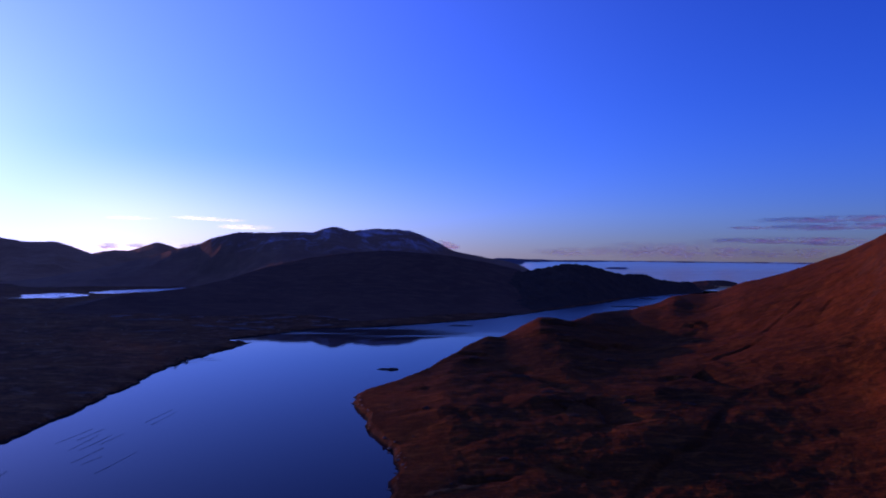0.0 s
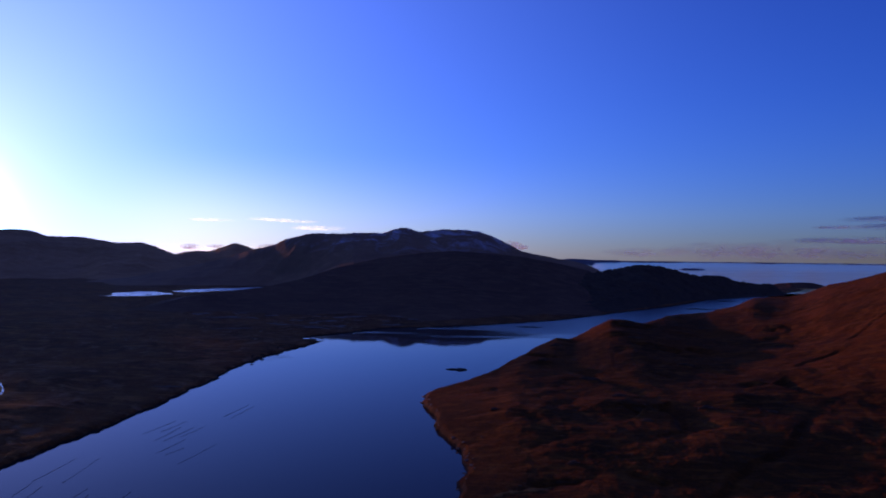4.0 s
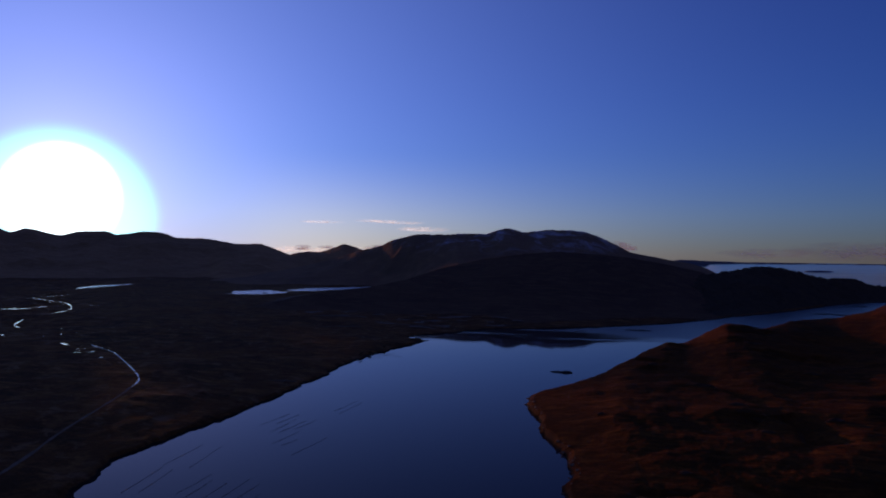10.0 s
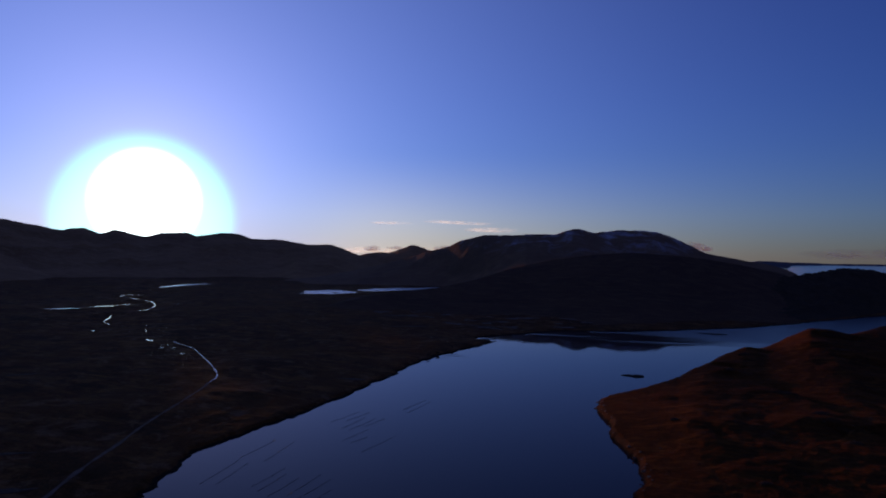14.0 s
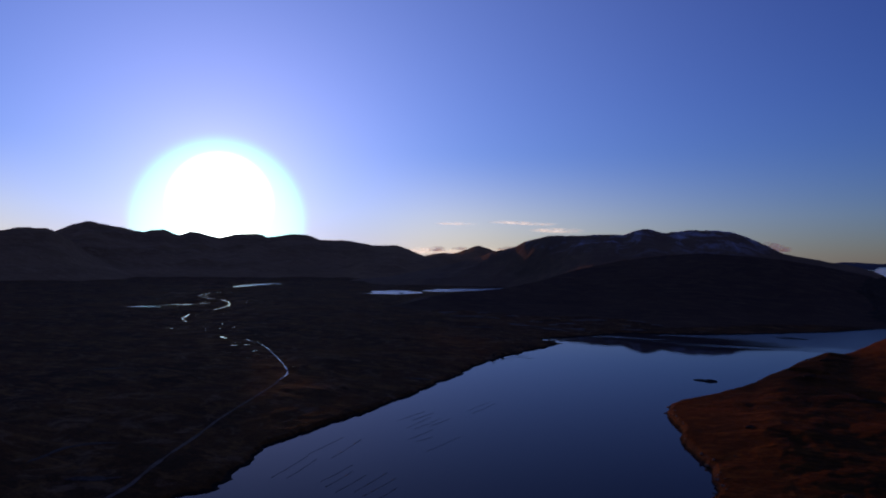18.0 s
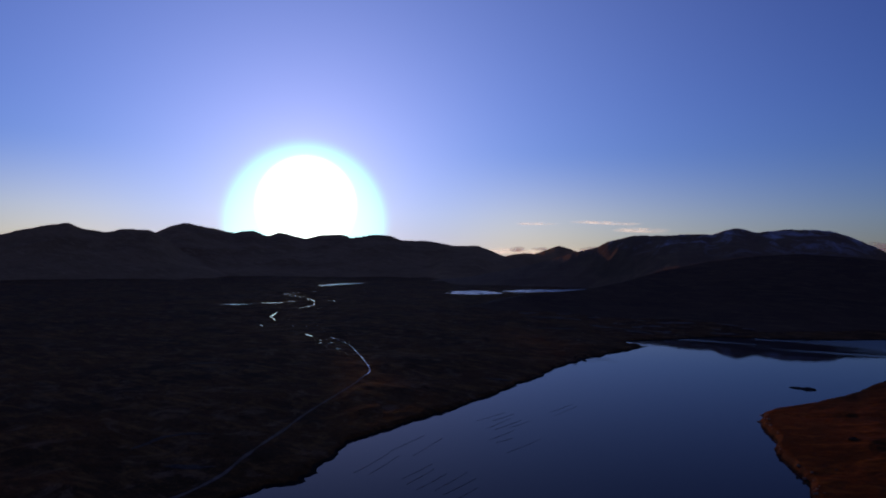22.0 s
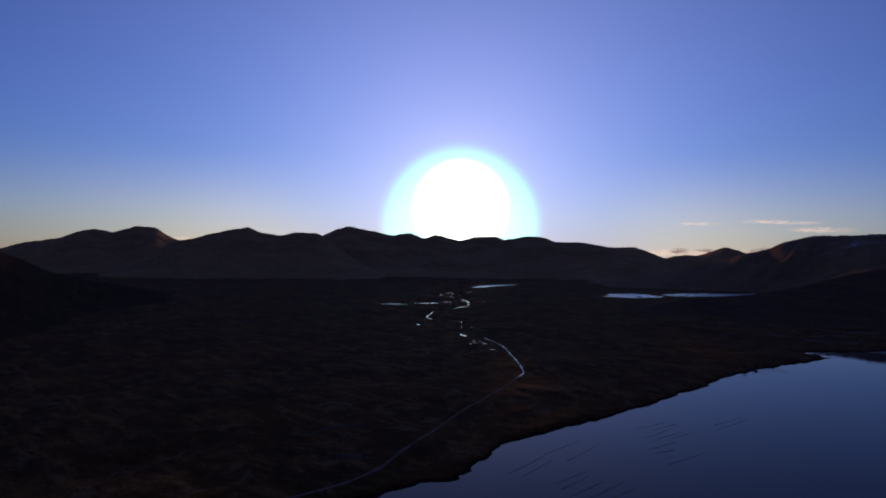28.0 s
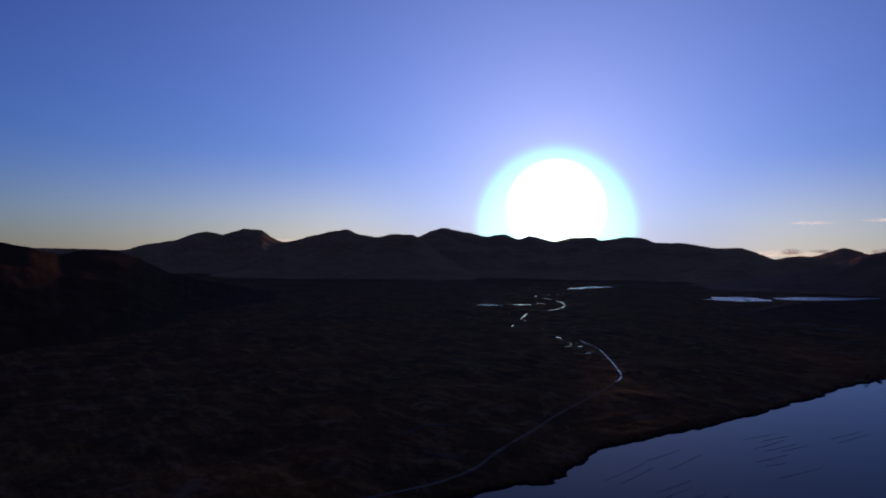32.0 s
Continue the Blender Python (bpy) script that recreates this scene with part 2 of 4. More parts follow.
# pale warm base stands in for the horizon sky the sea would mirror
mat_sea = water_material("sea_water", 6.0, 0.1, 0.10, 0.20, (0.15, 1.0, 1.0), 0.4, 0.7, (0.76, 0.60, 0.20), shine=0.05, mirror_tint=(1.0, 0.97, 0.80))


# ---- the lie of the land ----
def lattice(ix, iy, seed):
    h = (ix * 374761393 + iy * 668265263 + seed * 1274126177) & 0xFFFFFFFF
    h = ((h ^ (h >> 13)) * 1274126177) & 0xFFFFFFFF
    return ((h ^ (h >> 16)) & 0xFFFF) / 65535.0


def vnoise(x, y, seed):
    fx, fy = np.floor(x), np.floor(y)
    ix, iy = fx.astype(np.int64), fy.astype(np.int64)
    u, v = x - fx, y - fy
    u, v = u * u * u * (u * (u * 6 - 15) + 10), v * v * v * (v * (v * 6 - 15) + 10)
    a, b = lattice(ix, iy, seed), lattice(ix + 1, iy, seed)
    c, d = lattice(ix, iy + 1, seed), lattice(ix + 1, iy + 1, seed)
    return (a + (b - a) * u) * (1 - v) + (c + (d - c) * u) * v


def fbm(x, y, size, octaves=4, seed=1, gain=0.5):
    """Fractal noise of about -1 to 1."""
    total, amp, norm = 0.0, 1.0, 0.0
    for o in range(octaves):
        ca, sa = math.cos(0.7 * o), math.sin(0.7 * o)
        total = total + amp * (2 * vnoise((x * ca - y * sa) / size + 11.3 * o, (x * sa + y * ca) / size - 7.1 * o, seed + o) - 1)
        norm += amp
        amp *= gain
        size *= 0.5
    return total / norm * 1.5


def ridged(x, y, size, octaves=4, seed=1):
    """Sharp crests and gullies, 0 to 1."""
    total, amp, norm = 0.0, 1.0, 0.0
    for o in range(octaves):
        total = total + amp * (1 - np.abs(2 * vnoise(x / size + 5.7 * o, y / size + 3.1 * o, seed + o) - 1))
        norm += amp
        amp *= 0.5
        size *= 0.5
    return total / norm


def line_distance(line, x, y, closed=False):
    best = np.full(np.shape(x), 1e9)
    pts = list(line) + ([line[0]] if closed else [])
    for (ax, ay), (bx, by) in zip(pts, pts[1:]):
        dx, dy = bx - ax, by - ay
        t = np.clip(((x - ax) * dx + (y - ay) * dy) / (dx * dx + dy * dy), 0, 1)
        best = np.minimum(best, (x - ax - t * dx) ** 2 + (y - ay - t * dy) ** 2)
    return np.sqrt(best)


def inside(poly, x, y):
    odd = np.zeros(np.shape(x), bool)
    for (ax, ay), (bx, by) in zip(poly, poly[1:] + poly[:1]):
        if ay != by:
            odd ^= ((ay > y) != (by > y)) & (x < (bx - ax) * (y - ay) / (by - ay) + ax)
    return odd


def signed(poly, x, y):
    """Distance to the outline, positive inside."""
    d = line_distance(poly, x, y, True)
    return np.where(inside(poly, x, y), d, -d)


LEFT_SHORE = [(-300, -600), (-275, -200), (-262, 60), (-260, 203), (-261, 240), (-254, 254), (-261, 278), (-277, 316), (-279, 347),
              (-281, 395), (-275, 427), (-277, 482), (-276, 518), (-282, 573), (-282, 639), (-288, 707), (-286, 765), (-270, 835),
              (-258, 908), (-300, 925), (-292, 955), (-244, 1020), (-205, 1087), (-134, 1110), (-61, 1152), (18, 1218), (107, 1304), (204, 1445),
              (287, 1563), (404, 1725), (606, 2067), (741, 2210), (989, 2508)]
OPEN_SEA = [(1315, 3009), (1150, 3150), (700, 2750), (420, 2650), (330, 2950), (300, 4990), (4990, 4990), (4990, 1500), (2500, 1500)]
BACK_SHORE = [(1600, 1500), (1000, 1650), (620, 1600), (440, 1440), (330, 1290), (220, 1150), (125, 1050), (75, 960), (40, 890), (10, 795), (3, 740), (-13, 703)]
FRONT_SHORE = [(-15, 674), (-42, 614), (-73, 566), (-71, 540), (-55, 486), (-50, 455), (-31, 409), (-24, 377), (-26, 331),
               (-15, 250), (20, 100), (50, -150), (0, -600)]
WATER = LEFT_SHORE + OPEN_SEA + BACK_SHORE + FRONT_SHORE
HEADLAND = [(4990, 1500), (2500, 1500)] + BACK_SHORE + FRONT_SHORE + [(300, -900), (4990, -900)]

# lakes of the bog, level 8 m
LAKE_A = [(-1081, 1640), (-1040, 1655), (-1070, 1700), (-1112, 1760), (-1085, 1790), (-1080, 1846), (-1027, 1854), (-980, 1800), (-931, 1772), (-925, 1745), (-934, 1700),
          (-953, 1648), (-1000, 1636), (-1018, 1626)]
LAKE_B = [(-1008, 1882), (-985, 1935), (-996, 1985), (-950, 2075), (-885, 2130), (-861, 2288), (-818, 2142), (-850, 1960), (-880, 1900), (-906, 1845), (-955, 1850)]
LAKE_C = [(-1612, 1688), (-1640, 1760), (-1680, 1860), (-1665, 1905), (-1655, 1975), (-1630, 1965), (-1625, 1890), (-1600, 1800), (-1580, 1715), (-1590, 1680)]


def pool_outline(cx, cy, long, wide, turn, seed):
    """An uneven, pointed pool round (cx, cy); turn: degrees from +x to its long side."""
    rnd = random.Random(seed)
    c, s = math.cos(radians(turn)), math.sin(radians(turn))
    pts = []
    for k in range(14):
        f = 2 * math.pi * k / 14
        u, v = math.cos(f) * long / 2, math.sin(f) * abs(math.sin(f)) ** 0.4 * wide / 2 * rnd.uniform(0.55, 1.15)
        v += 0.12 * wide * math.sin(3 * u / long + seed)
        pts.append((cx + u * c - v * s, cy + u * s + v * c))
    return pts


# pools among the bog: place, length, width, turn of the long side, level
POOLS = [(-1158, 966, 66, 23, 41, 7.0), (-1134, 1046, 52, 18, 60, 7.0), (-1136, 1108, 24, 9, 55, 7.0), (-1150, 1022, 7, 6, 40, 7.0), (-1318, 1137, 18, 5, 40, 7.0),
         (-1078, 1184, 26, 4, 45, 7.0), (-650, 668, 24, 4.5, -25, 7.5), (-584, 618, 9, 2.2, 50, 7.5), (-573, 627, 7.5, 3.0, 58, 7.5), (-600, 637, 3.5, 2.5, 40, 7.5), (-594, 641, 3, 1.8, 30, 7.5),
         (-534, 598, 7, 3.0, 55, 7.0), (-730, 744, 2.4, 4.5, 40, 7.5), (-722, 762, 2, 3.5, 40, 7.5), (-776, 793, 2, 3.5, 40, 7.5), (-742, 727, 1.8, 3.0, 40, 7.5),
         (-725, 778, 2, 3.0, 40, 7.5), (-798, 716, 5, 11.0, 15, 7.0), (-1398, 1460, 26, 12, 45, 7.5)]
LAKES = [(8.0, LAKE_A), (8.0, LAKE_B), (8.0, LAKE_C)] + [(level, pool_outline(px, py, long, wide * 0.72, turn, k)) for k, (px, py, long, wide, turn, level) in enumerate(POOLS)]
RIVER = [(-1377, 1437), (-1398, 1402), (-1404, 1380), (-1396, 1345), (-1372, 1310), (-1330, 1285), (-1262, 1252), (-1200, 1224), (-1150, 1192), (-1094, 1141), (-1050, 1095), (-1036, 1070), (-1006, 1028),
         (-1003, 1002)]
STREAM = [(-962, 902), (-940, 875), (-925, 858), (-905, 833), (-890, 818), (-871, 808), (-853, 795)]
ROAD = [(-616, 674), (-598, 661), (-573, 650), (-547, 634), (-497, 588), (-454, 549), (-422, 519), (-406, 500), (-397, 478), (-387, 460), (-364, 405),
        (-348, 364), (-336, 336), (-322, 308), (-313, 286), (-303, 265), (-293, 245), (-283, 227), (-276, 190), (-290, 60), (-330, -250)]


def table(az, rows, k, soft=0.16):
    """Column k of rows over the azimuth az (rows run from high to low azimuth)."""
    a = np.array(rows, float)[::-1]
    fine = np.arange(a[0, 0], a[-1, 0], 0.03)
    v = np.interp(fine, a[:, 0], a[:, k])
    bell = np.exp(-0.5 * (np.arange(-20, 21) * 0.03 / soft) ** 2)
    v = np.convolve(np.pad(v, 20, mode="edge"), bell / bell.sum(), mode="valid")
    return np.interp(az, fine, v)


def plain_height(x, y):
    sd = -signed(WATER, x, y) + 3.5 * fbm(x, y, 28.0, 4, 5) + 2.6 * fbm(x, y, 9.0, 3, 6)
    r = np.hypot(x, y)
    land = np.minimum(2.2, 0.45 * sd) + 6.0 * (1 - np.exp(-np.maximum(sd, 0) / 160.0)) \
        + np.clip(sd / 60.0, 0, 1) * (2.2 * fbm(x, y, 170.0, 4, 9) + 1.1 * fbm(x, y, 45.0, 4, 15)) \
        + np.clip(sd / 15.0, 0, 1) * 0.5 * fbm(x, y, 11.0, 3, 21)
    z = np.where(sd > 0, np.maximum(land, 0.15), np.maximum(-6.0, 0.15 * sd))
    for level, poly in LAKES:
        px, py = [p[0] for p in poly], [p[1] for p in poly]
        at = (x > min(px) - 70) & (x < max(px) + 70) & (y > min(py) - 70) & (y < max(py) + 70)
        if not at.any():
            continue
        xs, ys = x[at], y[at]
        s = signed(poly, xs, ys) + (6.0 if level > 7.6 else 0.6) * fbm(xs, ys, 22.0, 4, 33)
        near = np.clip(1 + s / 60.0, 0, 1) if level > 7.6 else np.clip(1.4 + s / 25.0, 0, 1)
        z[at] = z[at] * (1 - near) + near * (level + (0.2 - np.clip(s, -4, 10) * 0.12 if level > 7.6 else 0.0))
    d = line_distance(RIVER, x, y)
    d = np.minimum(d, line_distance(STREAM, x, y) + 3)
    near = np.clip(1.6 - d / 25.0, 0, 1)
    z = z * (1 - near) + near * np.minimum(7.0, 5.6 + 0.02 * d)
    d = line_distance(ROAD, x, y)
    near = np.clip(1.6 - d / 4.5, 0, 1)
    z = z * (1 - near) + near * (np.minimum(2.2, 0.45 * sd) + 6.0 * (1 - np.exp(-np.maximum(sd, 0) / 160.0)) + 0.5 + 1.2 * fbm(x, y, 170.0, 2, 9))
    return z


def polar(az0, az1, step, radii):
    az = np.arange(az0, az1 + step * 0.5, step)
    a, r = np.meshgrid(az, radii, indexing="ij")
    return a, r, -r * np.sin(np.radians(a)), r * np.cos(np.radians(a))


def sheet(name, x, y, z, mat, keep=None, smooth=True):
    """A mesh over a grid of places; keep: which points are needed."""
    n, m = x.shape
    idx = np.arange(n * m).reshape(n, m)
    quads = np.stack([idx[:-1, :-1], idx[:-1, 1:], idx[1:, 1:], idx[1:, :-1]], -1).reshape(-1, 4)
    co = np.stack([x, y, z], -1).reshape(-1, 3)
    if keep is not None:
        quads = quads[keep.reshape(-1)[quads].any(1)]
        used = np.unique(quads)
        back = np.zeros(n * m, np.int64)
        back[used] = np.arange(len(used))
        quads, co = back[quads], co[used]
    me = bpy.data.meshes.new(name)
    me.vertices.add(len(co))
    me.vertices.foreach_set("co", co.astype(np.float32).ravel())
    me.loops.add(quads.size)
    me.loops.foreach_set("vertex_index", quads.astype(np.int32).ravel())
    me.polygons.add(len(quads))
    me.polygons.foreach_set("loop_start", np.arange(0, quads.size, 4, dtype=np.int32))
    me.polygons.foreach_set("use_smooth", np.full(len(quads), smooth))
    me.update(calc_edges=True)
    if me.polygons[len(me.polygons) // 2].normal.z < 0:
        me.flip_normals()
    me.materials.append(mat)
    return new(name, me)


# ---- ground ----
radii = np.concatenate([np.linspace(0.0, 180, 12)[:-1], np.geomspace(180, 4990, 500)])
a, r, x, y = polar(-46, 102, 0.2, radii)
a2, _, x2, y2 = polar(102, 314, 2.0, radii)


def ground_height(a, x, y):
    z = plain_height(x, y)
    if a.max() < 103:
        z = np.where(signed(HEADLAND, x, y) > -4, np.minimum(z, -3.0), z)
    return z


gx, gy = np.concatenate([x, x2[1:]]), np.concatenate([y, y2[1:]])
gz = np.concatenate([ground_height(a, x, y), ground_height(a2, x2, y2)[1:]])
tagged(sheet("ground", gx, gy, gz, mat_plain), "dark winter bog and moorland round the loch", "ground", kind="structure")

# ---- water ----
radii = np.concatenate([np.linspace(0.0, 180, 6)[:-1], np.geomspace(180, 4990, 90)])
a, r, x, y = polar(-180, 180, 1.0, radii)
# far sea bent upwards so that it meets the horizon in the camera's view
seaward = np.clip((-a - 4.0) / 3.0, 0, 1) * np.clip((a + 60) / 5.0, 0, 1)
rise = 92.0 * np.clip((r - 2900) / 2000, 0, 1.05) ** 1.25 * seaward
tagged(sheet("water", x, y, rise, mat_loch, keep=r < 2560), "still dark blue water of the sea loch", "water", kind="structure")
tagged(sheet("water_sea", x, y, rise, mat_sea, keep=(r > 2440) & (np.abs(a + 25) < 60)), "open sea raised to the horizon, mirrored paleness in its colour", "water", kind="structure")


def flat_water(name, level, poly, label):
    bm = bmesh.new()
    cx, cy = sum(p[0] for p in poly) / len(poly), sum(p[1] for p in poly) / len(poly)
    grow = 1.10 if "lake" in name else 1.0
    bm.faces.new([bm.verts.new((cx + (px - cx) * grow, cy + (py - cy) * grow, level)) for px, py in poly])
    bm.normal_update()
    for f in bm.faces:
        if f.normal.z < 0:
            f.normal_flip()
    me = bpy.data.meshes.new(name)
    bm.to_mesh(me)
    bm.free()
    me.materials.append(mat_lake if "lake" in name else mat_pool)
    return tagged(new(name, me), label, "lake" if "lake" in name else "pool", kind="structure")


for level, poly in LAKES:
    big = level > 7.6
    flat_water("water_lake" if big else "water_pool", level if big else level + 0.3, poly, "shallow lake shining among dark bog" if big else "small bright pool in the bog")


def ribbon(name, line, width, z_of, mat, step=4.0, wobble=0.0):
    """A strip that follows a smoothed line."""
    pts = [Vector((*p, 0)) for p in line]
    for _ in range(3):
        out = [pts[0]]
        for p, q in zip(pts, pts[1:]):
            out += [p * 0.75 + q * 0.25, p * 0.25 + q * 0.75]
        pts = out + [pts[-1]]
    P = np.array([(p.x, p.y) for p in pts])
    s = np.concatenate([[0], np.cumsum(np.hypot(*np.diff(P, axis=0).T))])
    t = np.arange(0, s[-1], step)
    P = np.stack([np.interp(t, s, P[:, 0]), np.interp(t, s, P[:, 1])], 1)
    d = np.gradient(P, axis=0)
    d /= np.linalg.norm(d, axis=1, keepdims=True)
    w = width * (1 + wobble * fbm(t, t * 0 + 3.0, 60.0 if step > 3.5 else 14.0, 4, 4)) / 2
    cols = []
    for k in (-1.0, -0.4, 0.4, 1.0):
        cols.append(P + np.stack([-d[:, 1], d[:, 0]], 1) * (w * k)[:, None])
    X, Y = np.stack([c[:, 0] for c in cols]), np.stack([c[:, 1] for c in cols])
    return sheet(name, X, Y, z_of(X, Y), mat)


# wet road; its warm tint imitates sun glint on the upper stretch
mr, nt, bs, co = material("wet_glint_road")
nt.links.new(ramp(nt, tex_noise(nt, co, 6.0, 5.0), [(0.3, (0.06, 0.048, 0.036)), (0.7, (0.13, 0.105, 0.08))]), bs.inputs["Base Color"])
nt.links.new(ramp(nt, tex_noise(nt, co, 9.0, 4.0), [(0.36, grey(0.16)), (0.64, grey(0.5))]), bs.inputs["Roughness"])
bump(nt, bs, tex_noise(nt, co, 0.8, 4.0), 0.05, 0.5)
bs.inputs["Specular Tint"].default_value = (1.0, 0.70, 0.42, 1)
# the same road without the tinted glint
mr2, nt, bs, co = material("dull_road")
nt.links.new(ramp(nt, tex_noise(nt, co, 6.0, 5.0), [(0.3, (0.13, 0.085, 0.058)), (0.7, (0.23, 0.155, 0.11))]), bs.inputs["Base Color"])
bs.inputs["Roughness"].default_value = 0.9
bs.inputs["Specular IOR Level"].default_value = 0.03
bump(nt, bs, tex_noise(nt, co, 0.8, 4.0), 0.05, 0.5)
tagged(ribbon("road", ROAD[:9], 1.0, lambda X, Y: plain_height(X, Y) + 0.14, mr, 3.0, 0.8), "wet stretch of single-track road, warm sun glint tinted in", "road", kind="structure")
tagged(ribbon("road", ROAD[8:], 2.0, lambda X, Y: plain_height(X, Y) + 0.12, mr2, 3.0, 0.5), "narrow dull single-track road above the shore", "road", kind="structure")
tagged(ribbon("water_river", RIVER, 1.7, lambda X, Y: X * 0 + 6.2, mat_pool, 6.0, 0.9), "winding shining river through the bog", "river", kind="structure")
tagged(ribbon("water_stream", STREAM, 0.85, lambda X, Y: X * 0 + 6.2, mat_pool, 4.0, 0.9), "short bright bend of a bog stream", "stream", kind="structure")


# ---- hills and mountains: azimuth, elevation of the crest, its distance, distance of the foot ----
def hill(name, rows, mat, label, az_step, rows_r, seed, gully=0.22, power=1.25, foot=4.0, back=900.0, rough=1.0, woods=0.0):
    a, r, x, y = polar(rows[-1][0], rows[0][0], az_step, rows_r)
    el, rc, rf = (table(a, rows, k) for k in (1, 2, 3))
    rc = rc + 60 * fbm(x / r * 900, y / r * 900, 160.0, 3, seed)
    zc = 120.0 + rc * np.tan(np.radians(el))
    zc = zc + np.minimum(rough, 1.0) * rc / 3000.0 * (2.0 * fbm(a, a * 0 + seed, 1.1, 4, seed + 1, 0.6))
    zc = zc + np.minimum(rough, 1.0) * rc / 3000.0 * 1.1 * fbm(a, a * 0 + seed, 0.3, 3, seed + 5, 0.6)
    edge = np.clip(np.minimum(rows[0][0] - a, a - rows[-1][0]) / 1.5, 0, 1)
    t = np.clip((r - rf) / (rc - rf), 0, 1)
    z = foot + (zc - foot) * t ** power
    relief = ridged(x, y, 420.0, 5, seed + 3) - 0.55
    z = z + np.maximum(zc - foot, 8) * gully * relief * np.clip(t * 2.5, 0, 1) * np.clip((1 - t) * 3.0, 0, 1)
    z = z + rough * (2.2 * fbm(x, y, 60.0, 4, seed + 7) * np.clip(t * 3, 0, 1) * np.clip((1 - t) * 4, 0.3, 1))
    z = z + woods * np.clip(t * 3, 0, 1) * np.abs(fbm(x, y, 22.0, 3, seed + 9))
    z = np.where(r > rc, zc - (r - rc) * (zc + 20) / back, z)
    z = np.where(r < rf, foot - (rf - r) * 0.12, z)
    z = z * edge + (foot - 12) * (1 - edge)
    return tagged(sheet(name, x, y, z, mat, keep=z > min(foot, 0) - 6), label, "hill" if mat in (mat_hill, mat_wood, mat_shaded_hill) else "mountain")


RANGE_WEST = [(92, 0.2, 4700, 3500), (79.6, -0.01, 4700, 3500), (78.4, 0.42, 4700, 3500), (75.8, 0.90, 4700, 3500), (74.7, 1.43, 4700, 3500), (73.6, 1.60, 4700, 3500),
              (72.4, 1.33, 4700, 3500), (70.8, 1.94, 4700, 3500), (69.4, 1.85, 4700, 3500), (68.4, 1.16, 4700, 3500), (67.6, 0.87, 4700, 3500),
              (65.5, 0.4, 4700, 3500), (62, -0.9, 4700, 3500), (58, -1.35, 4700, 3500)]
RANGE_MID = [(78, -2.4, 3800, 2850), (74, -1.9, 3800, 2850), (71, -0.8, 3800, 2850), (69, 0.1, 3800, 2850), (67.6, 0.87, 3800, 2850), (66.5, 1.03, 3800, 2850), (65.0, 1.52, 3800, 2850), (63.4, 1.88, 3800, 2850), (62.3, 2.04, 3800, 2850), (61.4, 1.60, 3800, 2850),
             (59.8, 1.40, 3800, 2850), (58.7, 1.66, 3800, 2850), (56.8, 1.70, 3800, 2850), (56.4, 1.47, 3800, 2850), (55.4, 0.9, 3800, 2850), (54, -0.2, 3800, 2850), (51.5, -1.3, 3800, 2850), (48, -2.5, 3800, 2850)]
RANGE_SUN = [(63, -2.3, 4800, 3200), (59.0, -0.2, 4800, 3200), (57.5, 0.8, 4800, 3200), (56.3, 1.50, 4800, 3200), (55.0, 2.07, 4800, 3200), (54.3, 2.28, 4800, 3200), (53.1, 2.10, 4800, 3200), (51.7, 1.86, 4800, 3200),
             (50.4, 1.57, 4800, 3200), (48.9, 1.83, 4800, 3200), (47.7, 1.32, 4800, 3200), (46.8, 1.71, 4800, 3200), (44.6, 1.2, 4800, 3200)]
RANGE_SUN += [(43.5, 1.55, 4800, 3200), (42.3, 1.60, 4800, 3200), (41.4, 1.64, 4800, 3200), (40.9, 1.30, 4800, 3200), (39.1, 1.66, 4800, 3200), (37.6, 1.62, 4800, 3200), (36.5, 1.18, 4800, 3200),
              (34.3, 1.15, 4800, 3200), (32.9, 0.97, 4400, 2900), (32.0, 0.80, 4400, 2900), (30.0, 0.82, 4400, 2900), (29.1, 0.50, 4400, 2900), (27.8, -0.03, 4100, 2900), (24.5, -1.0, 4100, 2900), (21, -2.1, 4100, 2900)]
SMALL_FAR = [(31, -0.9, 4650, 3600), (28.5, -0.2, 4650, 3600), (27.0, 0.15, 4650, 3600), (26.0, 0.26, 4650, 3600), (25.2, 0.19, 4650, 3600), (24.4, 0.47, 4650, 3600), (23.3, 0.88, 4650, 3600),
             (22.3, 0.71, 4650, 3600), (21.7, 0.45, 4650, 3600), (20, 0, 4650, 3600), (18, -0.8, 4650, 3600)]
MAIN = [(36, -2.4, 2950, 2450), (31, -1.9, 2950, 2450), (27.4, -1.17, 2927, 2439), (25.1, -0.64, 2913, 2433), (23.1, -0.05, 2900, 2427), (21.4, 0.46, 2824, 2422), (20.2, 0.79, 2767, 2406), (19.1, 1.31, 2714, 2333), (17.1, 1.81, 2619, 2201), (13.5, 1.87, 2520, 1963),
        (11.9, 2.00, 2520, 1930), (11.1, 1.87, 2520, 1930), (10.3, 2.21, 2520, 1930)]
MAIN += [(9.3, 2.47, 2520, 1930), (8.5, 2.24, 2520, 1930), (7.9, 2.06, 2520, 1930), (6.0, 2.27, 2520, 1930), (4.1, 2.30, 2520, 1930), (2.6, 2.12, 2520, 1930), (1.2, 1.55, 2520, 1930), (-0.8, 0.51, 2556, 1944),
         (-2.2, 0.18, 2619, 1968), (-4.2, -0.19, 2702, 2016), (-5.6, -0.37, 2716, 2128), (-7.1, -0.9, 2731, 2248), (-9, -2.3, 2750, 2400)]
